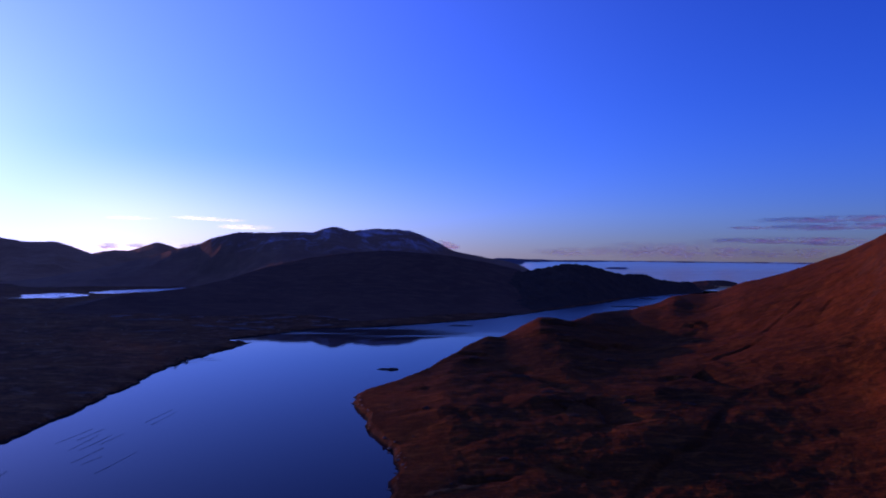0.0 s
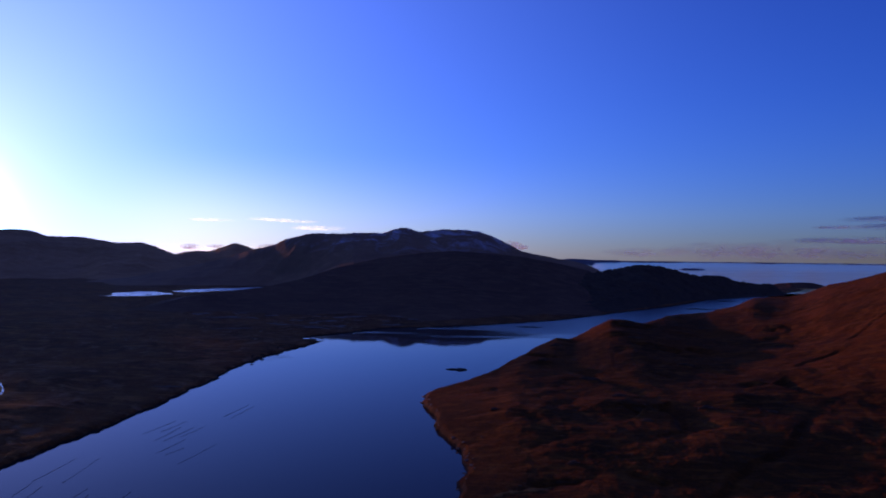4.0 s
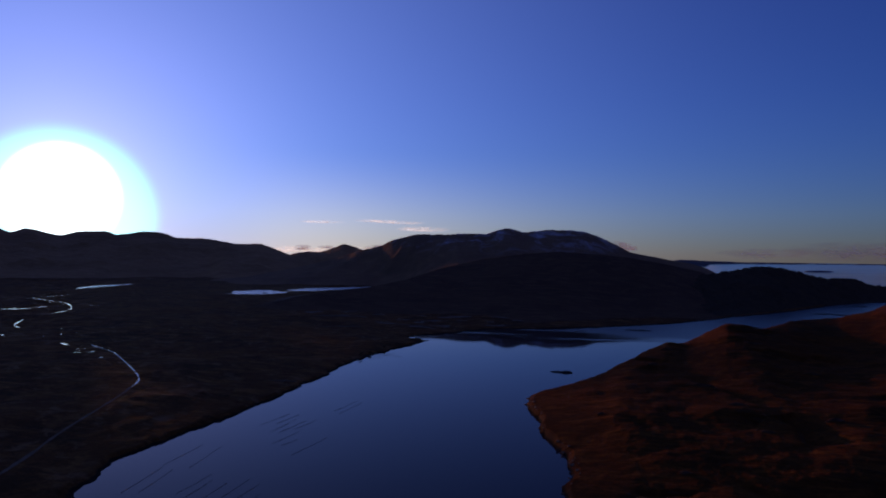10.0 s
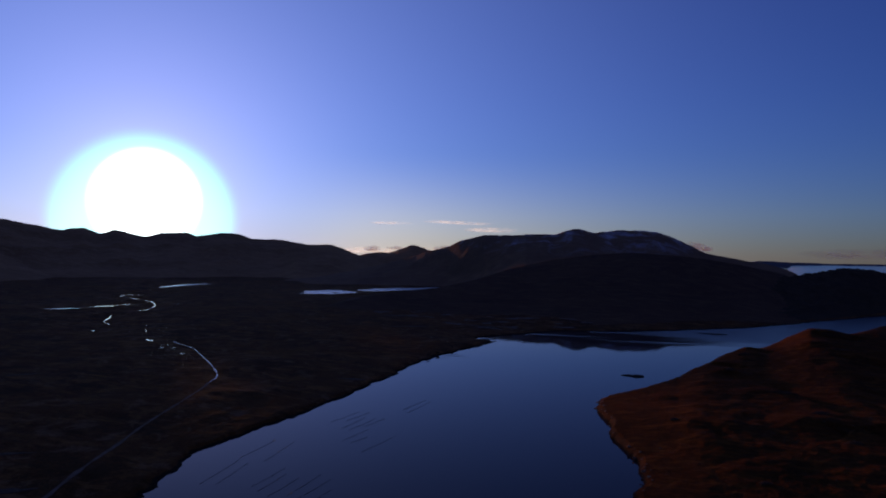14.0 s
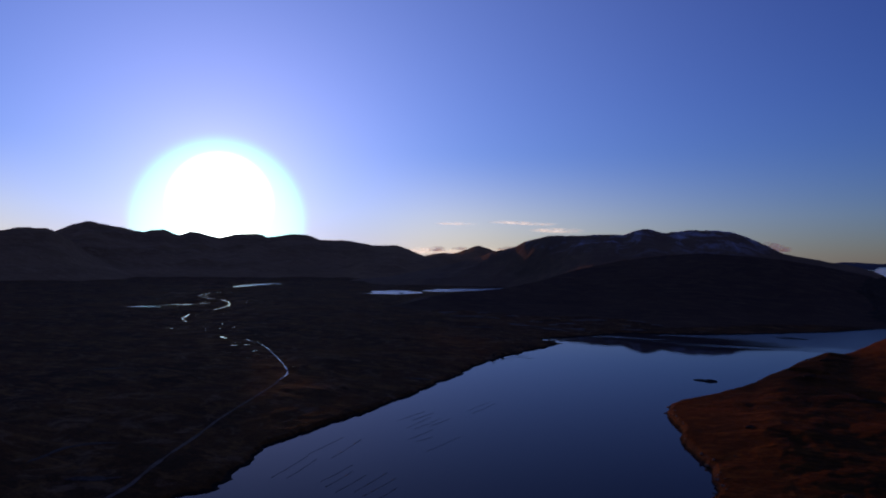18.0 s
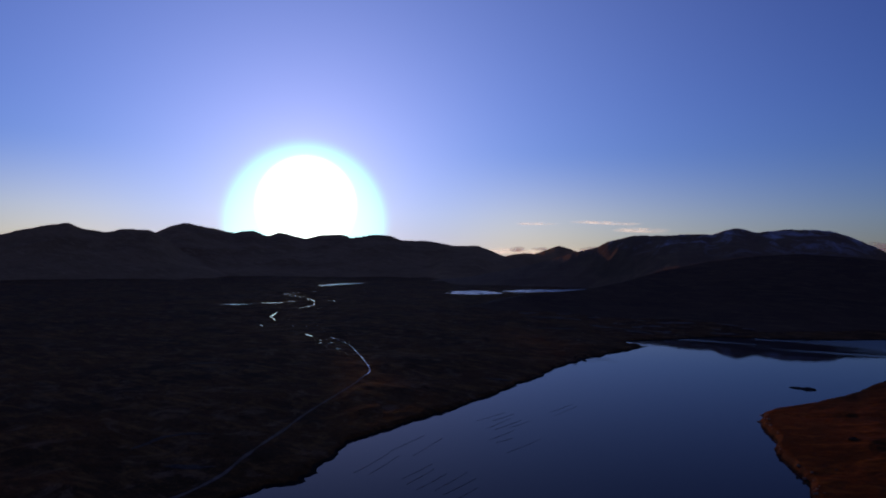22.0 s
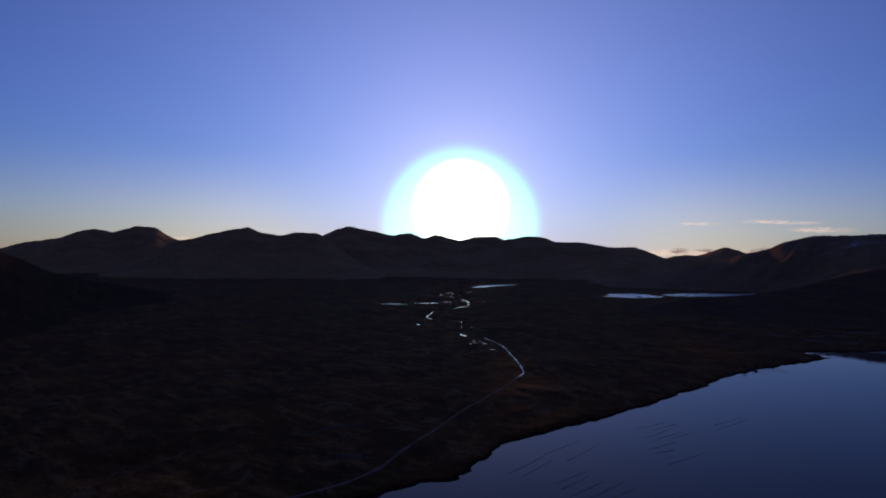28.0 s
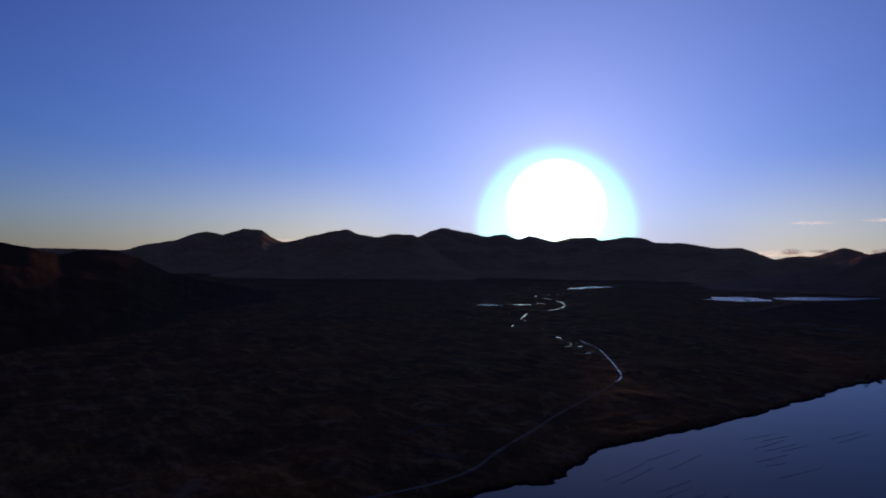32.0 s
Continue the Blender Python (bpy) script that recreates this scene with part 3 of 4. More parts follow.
FRONT = [(34, -4.75, 1450, 1330), (30, -4.3, 1480, 1320), (26, -3.3, 1500, 1300), (21, -2.75, 1560, 1260), (18, -2.08, 1650, 1250), (16.2, -1.48, 1750, 1240), (14.4, -0.91, 1850, 1240), (11.2, -0.23, 1940, 1240), (7.9, 0.23, 1965, 1200), (5.0, 0.45, 1965, 1200),
         (2.1, 0.29, 1965, 1250), (-0.8, 0.02, 1965, 1300), (-3.7, -0.49, 1965, 1340), (-6.6, -1.13, 1980, 1400), (-9, -2.6, 1980, 1500)]
ISLAND = [(-3.5, -2.4, 1980, 1340), (-5.5, -1.5, 1990, 1390), (-7.5, -1.17, 2000, 1430), (-9.0, -0.87, 2050, 1500), (-10.4, -0.61, 2080, 1580), (-11.3, -0.55, 2100, 1640), (-12.7, -0.82, 2150, 1760),
          (-14.5, -1.27, 2250, 1950), (-15.2, -1.47, 2280, 2010), (-15.5, -1.30, 2300, 2040), (-16.8, -1.37, 2400, 2150), (-17.7, -1.77, 2450, 2200), (-18.3, -1.90, 2480, 2250), (-20.13, -1.93, 2520, 2400), (-21.11, -2.15, 2520, 2400), (-21.66, -2.5, 2520, 2400), (-22.04, -2.85, 2520, 2400)]
SKERRY = [(-18.2, -2.55, 3130, 3030), (-20.18, -2.22, 3130, 3030), (-20.56, -1.85, 3130, 3030), (-21.53, -1.77, 3130, 3030), (-22.9, -1.7, 3130, 3030), (-23.6, -1.83, 3130, 3030), (-24.08, -2.08, 3130, 3030), (-24.41, -2.29, 3130, 3030), (-26.2, -2.7, 3130, 3030)]
NEAR_WEST = [(104, 1.5, 1500, 700), (92, 1.0, 1500, 750), (87.7, 0.47, 1500, 800), (86.0, 0.10, 1500, 850), (84.6, -0.29, 1500, 850), (83.8, -0.33, 1550, 850), (82.4, -0.05, 1600, 850), (80.8, 0.06, 1650, 900), (79.8, -0.15, 1650, 900), (78.4, -0.74, 1650, 950),
             (76.4, -1.71, 1700, 1050), (74.3, -2.25, 1700, 1200), (72.1, -2.62, 1750, 1350), (67, -3.6, 1750, 1500)]

far_r = np.linspace(1900, 4990, 230)
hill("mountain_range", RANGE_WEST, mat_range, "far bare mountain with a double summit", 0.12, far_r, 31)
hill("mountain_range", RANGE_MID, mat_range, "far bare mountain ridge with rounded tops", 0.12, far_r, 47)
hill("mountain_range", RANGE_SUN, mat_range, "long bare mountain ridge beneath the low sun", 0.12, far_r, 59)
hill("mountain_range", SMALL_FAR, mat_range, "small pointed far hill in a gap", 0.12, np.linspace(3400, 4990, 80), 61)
hill("mountain", MAIN, mat_mountain, "broad mountain with a domed peak and dusting of snow", 0.1, np.linspace(1850, 3800, 190), 71, gully=0.30, foot=4.0)
hill("front_hill", FRONT, mat_hill, "dark rounded hill above the far shore", 0.1, np.linspace(1100, 2700, 200), 83, gully=0.02, foot=2.0, rough=0.5)
hill("island_hill", ISLAND, mat_wood, "low dark wooded hill beside the inlet", 0.08, np.linspace(1250, 2900, 180), 91, gully=0.15, foot=-1.0, back=350.0, rough=1.2, woods=6.0)
hill("skerry", SKERRY, mat_hill, "low dark island at the mouth of the inlet", 0.08, np.linspace(2450, 3400, 90), 97, gully=0.1, foot=-1.0, back=250.0)
hill("near_hill", NEAR_WEST, mat_shaded_hill, "dark moorland hill rising from the bog", 0.15, np.linspace(600, 2600, 220), 103, gully=0.18, foot=5.0)

FAR_COAST = [(-1.5, -0.5, 4900, 4700), (-4.7, -0.12, 4900, 4700), (-7.0, -0.20, 4900, 4720), (-9, -0.24, 4900, 4740), (-12, -0.26, 4900, 4760), (-20, -0.27, 4900, 4780), (-28, -0.28, 4900, 4790), (-36, -0.28, 4900, 4790)]
THIN_ISLE = [(-12.4, -0.95, 4200, 4120), (-12.9, -0.84, 4200, 4100), (-14.5, -0.80, 4200, 4100), (-16.0, -0.84, 4200, 4100), (-16.8, -0.95, 4200, 4120)]
hill("far_coast", FAR_COAST, mat_coast, "low coast on the horizon, greyed for haze", 0.1, np.linspace(4600, 4990, 40), 107, gully=0.02, foot=82.0, back=2000.0, rough=0.6)
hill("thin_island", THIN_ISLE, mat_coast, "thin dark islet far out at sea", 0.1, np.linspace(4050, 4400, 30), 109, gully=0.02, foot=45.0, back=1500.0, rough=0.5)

# ---- headland: azimuth, distance of the crest, height of the crest ----
CREST = [(12, 560, 2), (7.4, 560, 4), (4.0, 600, 8), (1.1, 665, 9), (-0.9, 700, 15.6), (-2.3, 760, 18.5), (-3.6, 800, 21.5), (-5.2, 830, 21), (-6.6, 870, 28.4), (-8.3, 900, 40), (-9.7, 900, 39), (-10.9, 900, 36), (-12.7, 980, 40),
         (-15.8, 1084, 37.3), (-18.0, 1185, 45.4), (-19.1, 1237, 54.2), (-20.5, 1265, 55.5), (-21.7, 1279, 57.1), (-22.6, 1274, 63.0), (-23.6, 1270, 73.6), (-24.1, 1267, 78.9), (-25.2, 1261, 85.4), (-26.8, 1254, 95.9), (-28.3, 1250, 107.8),
         (-29.4, 1250, 117), (-31.2, 1230, 133), (-32.8, 1210, 150), (-33.6, 1200, 160),
         (-40, 1150, 200), (-60, 1000, 225), (-100, 900, 225)]


# hollows that drop away on the side turned from the sun: rim, depth, reach of the hollow
HOLLOWS = [([(128, 742), (147, 740), (165, 737), (183, 733), (202, 714)], 5.0, 22), ([(128, 852), (140, 846), (172, 862)], 6.0, 26), ([(46, 804), (56, 796), (74, 774)], 4.0, 18),
           ([(18, 722), (29, 714), (49, 700)], 3.6, 18), ([(54, 634), (68, 586), (84, 562), (94, 514)], 6.0, 26), ([(80, 484), (96, 480), (106, 464), (104, 430)], 6.0, 36),
           ([(190, 576), (209, 562), (216, 530), (230, 506)], 5.5, 28), ([(204, 482), (177, 429), (151, 397), (128, 378), (113, 359), (93, 329), (78, 303), (50, 262)], 1.5, 8),
           ([(322, 684), (351, 719), (390, 755), (429, 791)], 1.3, 30), ([(300, 826), (312, 824), (322, 812)], 3.6, 16), ([(8, 340), (22, 350), (36, 350)], 2.4, 12),
           ([(62, 362), (72, 356), (84, 350)], 2.0, 12), ([(84, 302), (96, 303), (108, 300)], 2.4, 14), ([(-2, 470), (8, 458), (14, 440)], 1.6, 10), ([(236, 612), (272, 634), (312, 660)], 1.3, 26),
           ([(384, 690), (404, 708), (420, 724)], 1.0, 22), ([(120, 612), (132, 600), (140, 582)], 2.0, 14), ([(330, 560), (344, 540), (356, 512)], 3.0, 18)]


# place, height and reach of the small knolls
KNOLLS = [(26, 672, 2.6, 13), (56, 802, 3.0, 17), (142, 852, 3.2, 24), (118, 786, 3.0, 20), (56, 588, 2.8, 18), (70, 492, 2.4, 16), (165, 520, 2.6, 20), (-20, 560, 1.5, 14), (20, 470, 1.6, 16), (165, 650, 2.6, 26),
          (240, 600, 2.2, 24), (290, 680, 4.5, 55), (300, 600, 3.0, 60)]


def hollow(rim, depth, reach, x, y):
    """What a hollow takes away: steep just past the rim, on its far side from the sun, easing out over its reach."""
    best, gone = np.full(np.shape(x), 1e9), np.zeros(np.shape(x))
    length = sum(math.dist(p, q) for p, q in zip(rim, rim[1:]))
    run = 0.0
    for (ax, ay), (bx, by) in zip(rim, rim[1:]):
        dx, dy = bx - ax, by - ay
        size = math.hypot(dx, dy)
        t = np.clip(((x - ax) * dx + (y - ay) * dy) / size ** 2, 0, 1)
        ox, oy = x - ax - t * dx, y - ay - t * dy
        d = np.hypot(ox, oy)
        side = np.where(ox * 0.72 - oy * 0.69 > 0, d, -d)
        along = (run + t * size) / length
        k = np.clip((side + 1.0) / (2.5 + 0.9 * depth), 0, 1)
        k = k * k * (3 - 2 * k) * np.clip(1 - (side - 3.5) / reach, 0, 1) ** 1.4 * np.clip(np.minimum(along, 1 - along) * 5 + 0.12, 0, 1) * np.exp(-(np.maximum(d - np.abs(side), 0) / 6) ** 2)
        gone, best = np.where(d < best, k, gone), np.minimum(d, best)
        run += size
    return depth * gone


def headland_height(a, r, x, y):
    de = signed(HEADLAND, x, y) + 2.5 * fbm(x, y, 16.0, 4, 131) * np.clip(r / 300.0, 0, 1)
    rc, zc = table(a, CREST, 1), table(a, CREST, 2)
    df = line_distance(FRONT_SHORE, x, y)
    base = 0.055 * df + 0.0003 * np.maximum(x - 150, 0) ** 2
    base = np.maximum(base, 10.5 * (1 - np.exp(-0.035 * np.maximum(de, 0))))
    base = base * (0.3 + 0.7 * np.clip((y - 280) / 280.0, 0, 1))
    width = np.interp(a, [-34, -20, -5], [430, 330, 150])
    w = np.exp(-(np.minimum(r - rc, 0) / width) ** 2)
    fall = np.clip(1 - (r - rc) / np.interp(a, [-26, -20], [320, 170]), 0, 1)
    z = np.minimum(0.9 * de, base * (1 - w) + (zc - 2.4) * w) * fall
    inner = np.clip(de / 45.0, 0, 1)
    crest = 1 - 0.65 * np.exp(-((r - rc) / 130.0) ** 2)
    z = z + inner * crest * (3.4 * fbm(x, y, 150.0, 3, 141, 0.4) + 1.3 * (ridged(x, y, 70.0, 3, 151) - 0.5))
    z = z + inner * crest * 1.1 * fbm(x, y, 48.0, 3, 157)
    z = z + inner * (0.5 * fbm(x, y, 18.0, 5, 161, 0.6))
    z = z + inner * np.clip((r - 500) / 80.0, 0, 1) * 0.7 * fbm(x, y, 30.0, 4, 163, 0.55)
    # shallow gullies that run up the higher slope
    z = z + inner * crest * np.clip((x - 230) / 130.0, 0, 1) * 2.0 * (ridged(0.30 * (0.73 * x + 0.68 * y), 0.68 * x - 0.73 * y, 42.0, 4, 191) - 0.5)
    for kx, ky, high, wide in KNOLLS:
        z = z + inner * high * np.exp(-((x - kx) ** 2 + 1.6 * (y - ky) ** 2) / wide ** 2)
    wx, wy = x + 3 * fbm(x, y, 30.0, 3, 171), y + 3 * fbm(x, y, 30.0, 3, 177)
    for rim, depth, reach in HOLLOWS:
        z = z - np.clip(de / 14.0, 0, 1) * hollow(rim, depth, reach, wx, wy)
    # tussocks and sheep-worn steps along the slope
    z = z + inner * (0.38 * (ridged(x + 0.4 * y, y, 17.0, 3, 181) - 0.55) + 0.20 * fbm(x, y, 6.5, 3, 187, 0.6))
    bank = np.clip(de / 4.0, 0, 1) * 2.4
    return np.where(de > 0, np.maximum(z, 0) + bank + 0.05, np.maximum(0.25 * de, -6))


radii = np.geomspace(140, 1750, 820)
a, r, x, y = polar(-44, 12, 0.1, radii)
z = headland_height(a, r, x, y)
tagged(sheet("headland_hill", x, y, z, mat_moor, keep=z > -4), "rust-brown bracken hillside falling to a rocky headland", "hill")


# ---- things on the water and along the shore ----
def part(name, bm, mat, parent, label=""):
    me = bpy.data.meshes.new(name)
    bm.to_mesh(me)
    bm.free()
    for p in me.polygons:
        p.use_smooth = True
    me.materials.append(mat)
    ob = new(name, me)
    ob.parent = parent
    return tagged(ob, label)


def plain_material(name, colour, rough, size):
    m, nt, bs, co = material(name)
    lo, hi = tuple(c * 0.6 for c in colour), tuple(min(1.0, c * 1.4) for c in colour)
    nt.links.new(ramp(nt, tex_noise(nt, co, size, 6.0, 0.65), [(0.3, lo), (0.7, hi)]), bs.inputs["Base Color"])
    bs.inputs["Specular IOR Level"].default_value = 0.1
    bs.inputs["Roughness"].default_value = rough
    bump(nt, bs, tex_noise(nt, co, size * 0.4, 6.0, 0.7), size * 0.12, 0.8)
    return m


mat_float = plain_material("weathered_float", (0.022, 0.022, 0.024), 0.55, 0.4)
mat_rope = plain_material("wet_rope", (0.03, 0.028, 0.022), 0.8, 0.2)
mat_rock = plain_material("shore_rock", (0.19, 0.13, 0.08), 0.85, 1.6)
mat_skerry = plain_material("weedy_rock", (0.045, 0.038, 0.030), 0.8, 2.0)


def barrel(length, radius):
    """A float: a lying barrel with rounded ends, a third of it under water."""
    bm = bmesh.new()
    rings = []
    for k, s in ((-0.5, 0.45), (-0.42, 0.85), (-0.2, 1.0), (0.2, 1.0), (0.42, 0.85), (0.5, 0.45)):
        rings.append([bm.verts.new((radius * s * math.cos(2 * math.pi * i / 7), k * length, radius * (0.3 + s * math.sin(2 * math.pi * i / 7)))) for i in range(7)])
    for p, q in zip(rings, rings[1:]):
        for i in range(7):
            bm.faces.new((p[i], p[(i + 1) % 7], q[(i + 1) % 7], q[i]))
    bm.faces.new(rings[0][::-1])
    bm.faces.new(rings[-1])
    bmesh.ops.recalc_face_normals(bm, faces=bm.faces)
    return bm


# mussel lines: both ends
LINES = [(-239, 282, -246, 323), (-231, 285, -238, 321), (-212, 289, -213, 320), (-188, 285, -189, 318), (-181, 282, -180, 314),
         (-248, 326, -251, 367), (-231, 326, -238, 368), (-242, 421, -238, 456), (-226, 406, -226, 444), (-220, 407, -217, 441),
         (-211, 382, -208, 414), (-188, 364, -184, 406), (-203, 468, -201, 510), (-210, 475, -207, 514), (-204, 380, -200, 395),
         (-205, 284, -207, 312), (-196, 280, -197, 309), (-173, 268, -172, 301), (-233, 428, -230, 458), (-214, 418, -211, 446)]
rng = random.Random(7)
float_mesh = None
for x0, y0, x1, y1 in LINES:
    line = tagged(new("mussel_line"), "dark row of floats holding mussel ropes on the loch", "mussel line", "mussel lines on the loch")
    length = math.hypot(x1 - x0, y1 - y0)
    line.matrix_world = pose(x0, y0, 0, 0, 0, math.degrees(math.atan2(y1 - y0, x1 - x0)) - 90)
    bm = bmesh.new()
    rings = []
    n = int(length / 2)
    for i in range(n + 1):
        bow = 0.4 * math.sin(3.1 * i / n)
        rings.append([bm.verts.new((bow + 0.04 * cx, length * i / n, 0.02 + 0.04 * cz)) for cx, cz in ((-1, 0), (0, 1), (1, 0), (0, -1))])
    for p, q in zip(rings, rings[1:]):
        for i in range(4):
            bm.faces.new((p[i], p[(i + 1) % 4], q[(i + 1) % 4], q[i]))
    part("rope", bm, mat_rope, line)
    at = 0.8
    while at < length:
        if float_mesh is None:
            ob = part("float", barrel(0.9, 0.19), mat_float, line)
            float_mesh = ob.data
        else:
            ob = new("float", float_mesh)
            ob.parent = line
        ob.location = (0.4 * math.sin(3.1 * at / length) + rng.uniform(-0.1, 0.1), at, 0)
        ob.rotation_euler = (0, 0, rng.uniform(-0.3, 0.3))
        at += rng.choice((1.9, 2.1, 2.4, 3.0, 4.6))


def islet(name, length, width, height, seed, mat, lop=False):
    """A low hump of rock that reaches below the water."""
    n, m = 48, 20
    u, v = np.meshgrid(np.linspace(-1, 1, n), np.linspace(-1, 1, m), indexing="ij")
    rr = np.sqrt(u * u + v * v)
    k = np.where(rr > 0, np.maximum(np.abs(u), np.abs(v)) / np.maximum(rr, 1e-6), 0)
    x, y = u * k * length / 2, v * k * width / 2
    e = np.maximum(np.abs(u), np.abs(v))
    z = height * (1.15 * np.clip(1 - e ** 4.0, 0, 1) ** 0.8 - 0.18) * (1 + 0.35 * fbm(x + seed * 9, y, 5.0, 4, seed))
    if lop:
        # a long low tail, and a blunt higher end
        z = z * (0.55 + 0.45 * np.clip((u - 0.05) / 0.25, 0, 1) + 0.35 * np.exp(-((u - 0.86) / 0.07) ** 2))
        y = y * (1 - 0.55 * np.clip(-u - 0.35, 0, 1))
    z = np.where(e > 0.97, -0.8, z)
    return sheet(name, x, y, z, mat)


rock = islet("rock_islet", 24.0, 8.0, 2.2, 5, mat_skerry, True)
rock.location = (-57, 705, 0)
tagged(rock, "low dark rock islet alone in the loch", "islet")


def boulder(seed):
    bm = bmesh.new()
    bmesh.ops.create_icosphere(bm, subdivisions=2, radius=1.0)
    for v in bm.verts:
        d = 1 + 0.35 * noise.noise(v.co * 1.3 + Vector((seed * 7.1, 0, 0))) + 0.12 * noise.noise(v.co * 3.1 + Vector((0, seed * 3.7, 0)))
        v.co = Vector((v.co.x * d * 1.25, v.co.y * d, max(v.co.z * d * 0.7, -0.35)))
    me = bpy.data.meshes.new("boulder")
    bm.to_mesh(me)
    bm.free()
    me.materials.append(mat_rock)
    return me


def headland_at(x, y):
    ax, ay = np.array([[float(x)]]), np.array([[float(y)]])
    return float(headland_height(np.degrees(np.arctan2(-ax, ay)), np.hypot(ax, ay), ax, ay)[0, 0])


kinds = [boulder(k) for k in range(5)]
made = 0
while made < 70:
    k = rng.randrange(0, 8)
    (ax, ay), (bx, by) = FRONT_SHORE[k], FRONT_SHORE[k + 1]
    t, off = rng.random(), rng.uniform(-1.0, 5.0)
    L = math.hypot(bx - ax, by - ay)
    px, py = ax + (bx - ax) * t - (by - ay) / L * off, ay + (by - ay) * t + (bx - ax) / L * off
    zz = headland_at(px, py)
    if zz < -0.8 or zz > 5:
        continue
    ob = new("boulder", kinds[rng.randrange(5)])
    s = rng.uniform(0.4, 1.3) ** 1.3
    ob.matrix_world = pose(px, py, zz - 0.1 * s, 0, 0, rng.uniform(0, 360)) @ Matrix.Diagonal((s, s, s, 1))
    tagged(ob, "pale grey boulder on the headland shore", "boulder", "shore boulders")
    made += 1


# ---- clouds: azimuth, elevation, width and height in metres, tilt, brightness ----
def cloud_material(name, colour, thick, shine=0.0):
    m, nt, bs, co = material(name)
    nt.nodes.remove(bs)
    out = nt.nodes["Material Output"]
    tc = nt.nodes.new("ShaderNodeTexCoord")
    sep = nt.nodes.new("ShaderNodeSeparateXYZ")
    nt.links.new(tc.outputs["Generated"], sep.inputs[0])
    ex = maths(nt, "POWER", maths(nt, "ABSOLUTE", maths(nt, "MULTIPLY_ADD", sep.outputs["X"], 2.0)), 2.0)
    nt.nodes[-2].inputs[2].default_value = 0
    for n in nt.nodes:
        if n.type == "MATH" and n.operation == "MULTIPLY_ADD":
            n.inputs[2].default_value = -1.0
    ez = maths(nt, "POWER", maths(nt, "ABSOLUTE", maths(nt, "MULTIPLY_ADD", sep.outputs["Z"], 2.0)), 2.0)
    for n in nt.nodes:
        if n.type == "MATH" and n.operation == "MULTIPLY_ADD":
            n.inputs[2].default_value = -1.0
    edge = maths(nt, "SUBTRACT", 1.0, maths(nt, "ADD", ex, ez), True)
    mp = nt.nodes.new("ShaderNodeMapping")
    mp.inputs["Scale"].default_value = (1.0, 1.0, 4.0)
    nt.links.new(co, mp.inputs["Vector"])
    nz = ramp(nt, tex_noise(nt, mp.outputs[0], 130.0, 7.0, 0.62, 0.6), [(0.36, grey(0)), (0.66, grey(1))])
    alpha = maths(nt, "MULTIPLY", maths(nt, "MULTIPLY", edge, nz), thick, True)
    tr, dif, trl = nt.nodes.new("ShaderNodeBsdfTransparent"), nt.nodes.new("ShaderNodeBsdfDiffuse"), nt.nodes.new("ShaderNodeBsdfTranslucent")
    dif.inputs["Color"].default_value = trl.inputs["Color"].default_value = (*colour, 1)
    half, mx = nt.nodes.new("ShaderNodeMixShader"), nt.nodes.new("ShaderNodeMixShader")
    nt.links.new(dif.outputs[0], half.inputs[1])
    nt.links.new(trl.outputs[0], half.inputs[2])
    nt.links.new(alpha, mx.inputs[0])
    nt.links.new(tr.outputs[0], mx.inputs[1])
    # emission stands in for sunlight passing through the cloud
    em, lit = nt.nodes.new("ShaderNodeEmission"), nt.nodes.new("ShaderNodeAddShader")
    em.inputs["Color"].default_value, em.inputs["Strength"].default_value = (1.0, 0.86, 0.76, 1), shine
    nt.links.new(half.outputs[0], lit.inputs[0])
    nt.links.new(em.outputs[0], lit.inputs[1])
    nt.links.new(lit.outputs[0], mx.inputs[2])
    nt.links.new(mx.outputs[0], out.inputs["Surface"])
    return m


mat_wisp = cloud_material("glowing_wisp", (0.9, 0.9, 0.9), 0.7, 0.55)
mat_puff = cloud_material("dark_cloud", (0.58, 0.56, 0.64), 1.3)
mat_bank = cloud_material("cloud_bank", (0.50, 0.52, 0.62), 0.7)
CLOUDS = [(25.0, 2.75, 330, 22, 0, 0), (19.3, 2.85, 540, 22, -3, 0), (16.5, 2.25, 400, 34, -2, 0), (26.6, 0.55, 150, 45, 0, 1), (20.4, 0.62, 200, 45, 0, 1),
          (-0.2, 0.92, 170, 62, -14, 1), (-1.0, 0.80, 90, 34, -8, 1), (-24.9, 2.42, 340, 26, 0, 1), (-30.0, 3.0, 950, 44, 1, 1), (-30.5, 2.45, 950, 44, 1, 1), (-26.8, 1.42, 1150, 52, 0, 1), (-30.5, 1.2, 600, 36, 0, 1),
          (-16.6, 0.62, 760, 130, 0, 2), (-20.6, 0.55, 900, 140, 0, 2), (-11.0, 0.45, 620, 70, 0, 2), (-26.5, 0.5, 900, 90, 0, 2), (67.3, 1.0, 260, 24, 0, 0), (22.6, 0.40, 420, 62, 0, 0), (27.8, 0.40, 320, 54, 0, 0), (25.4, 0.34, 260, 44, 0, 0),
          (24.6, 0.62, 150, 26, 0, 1)]
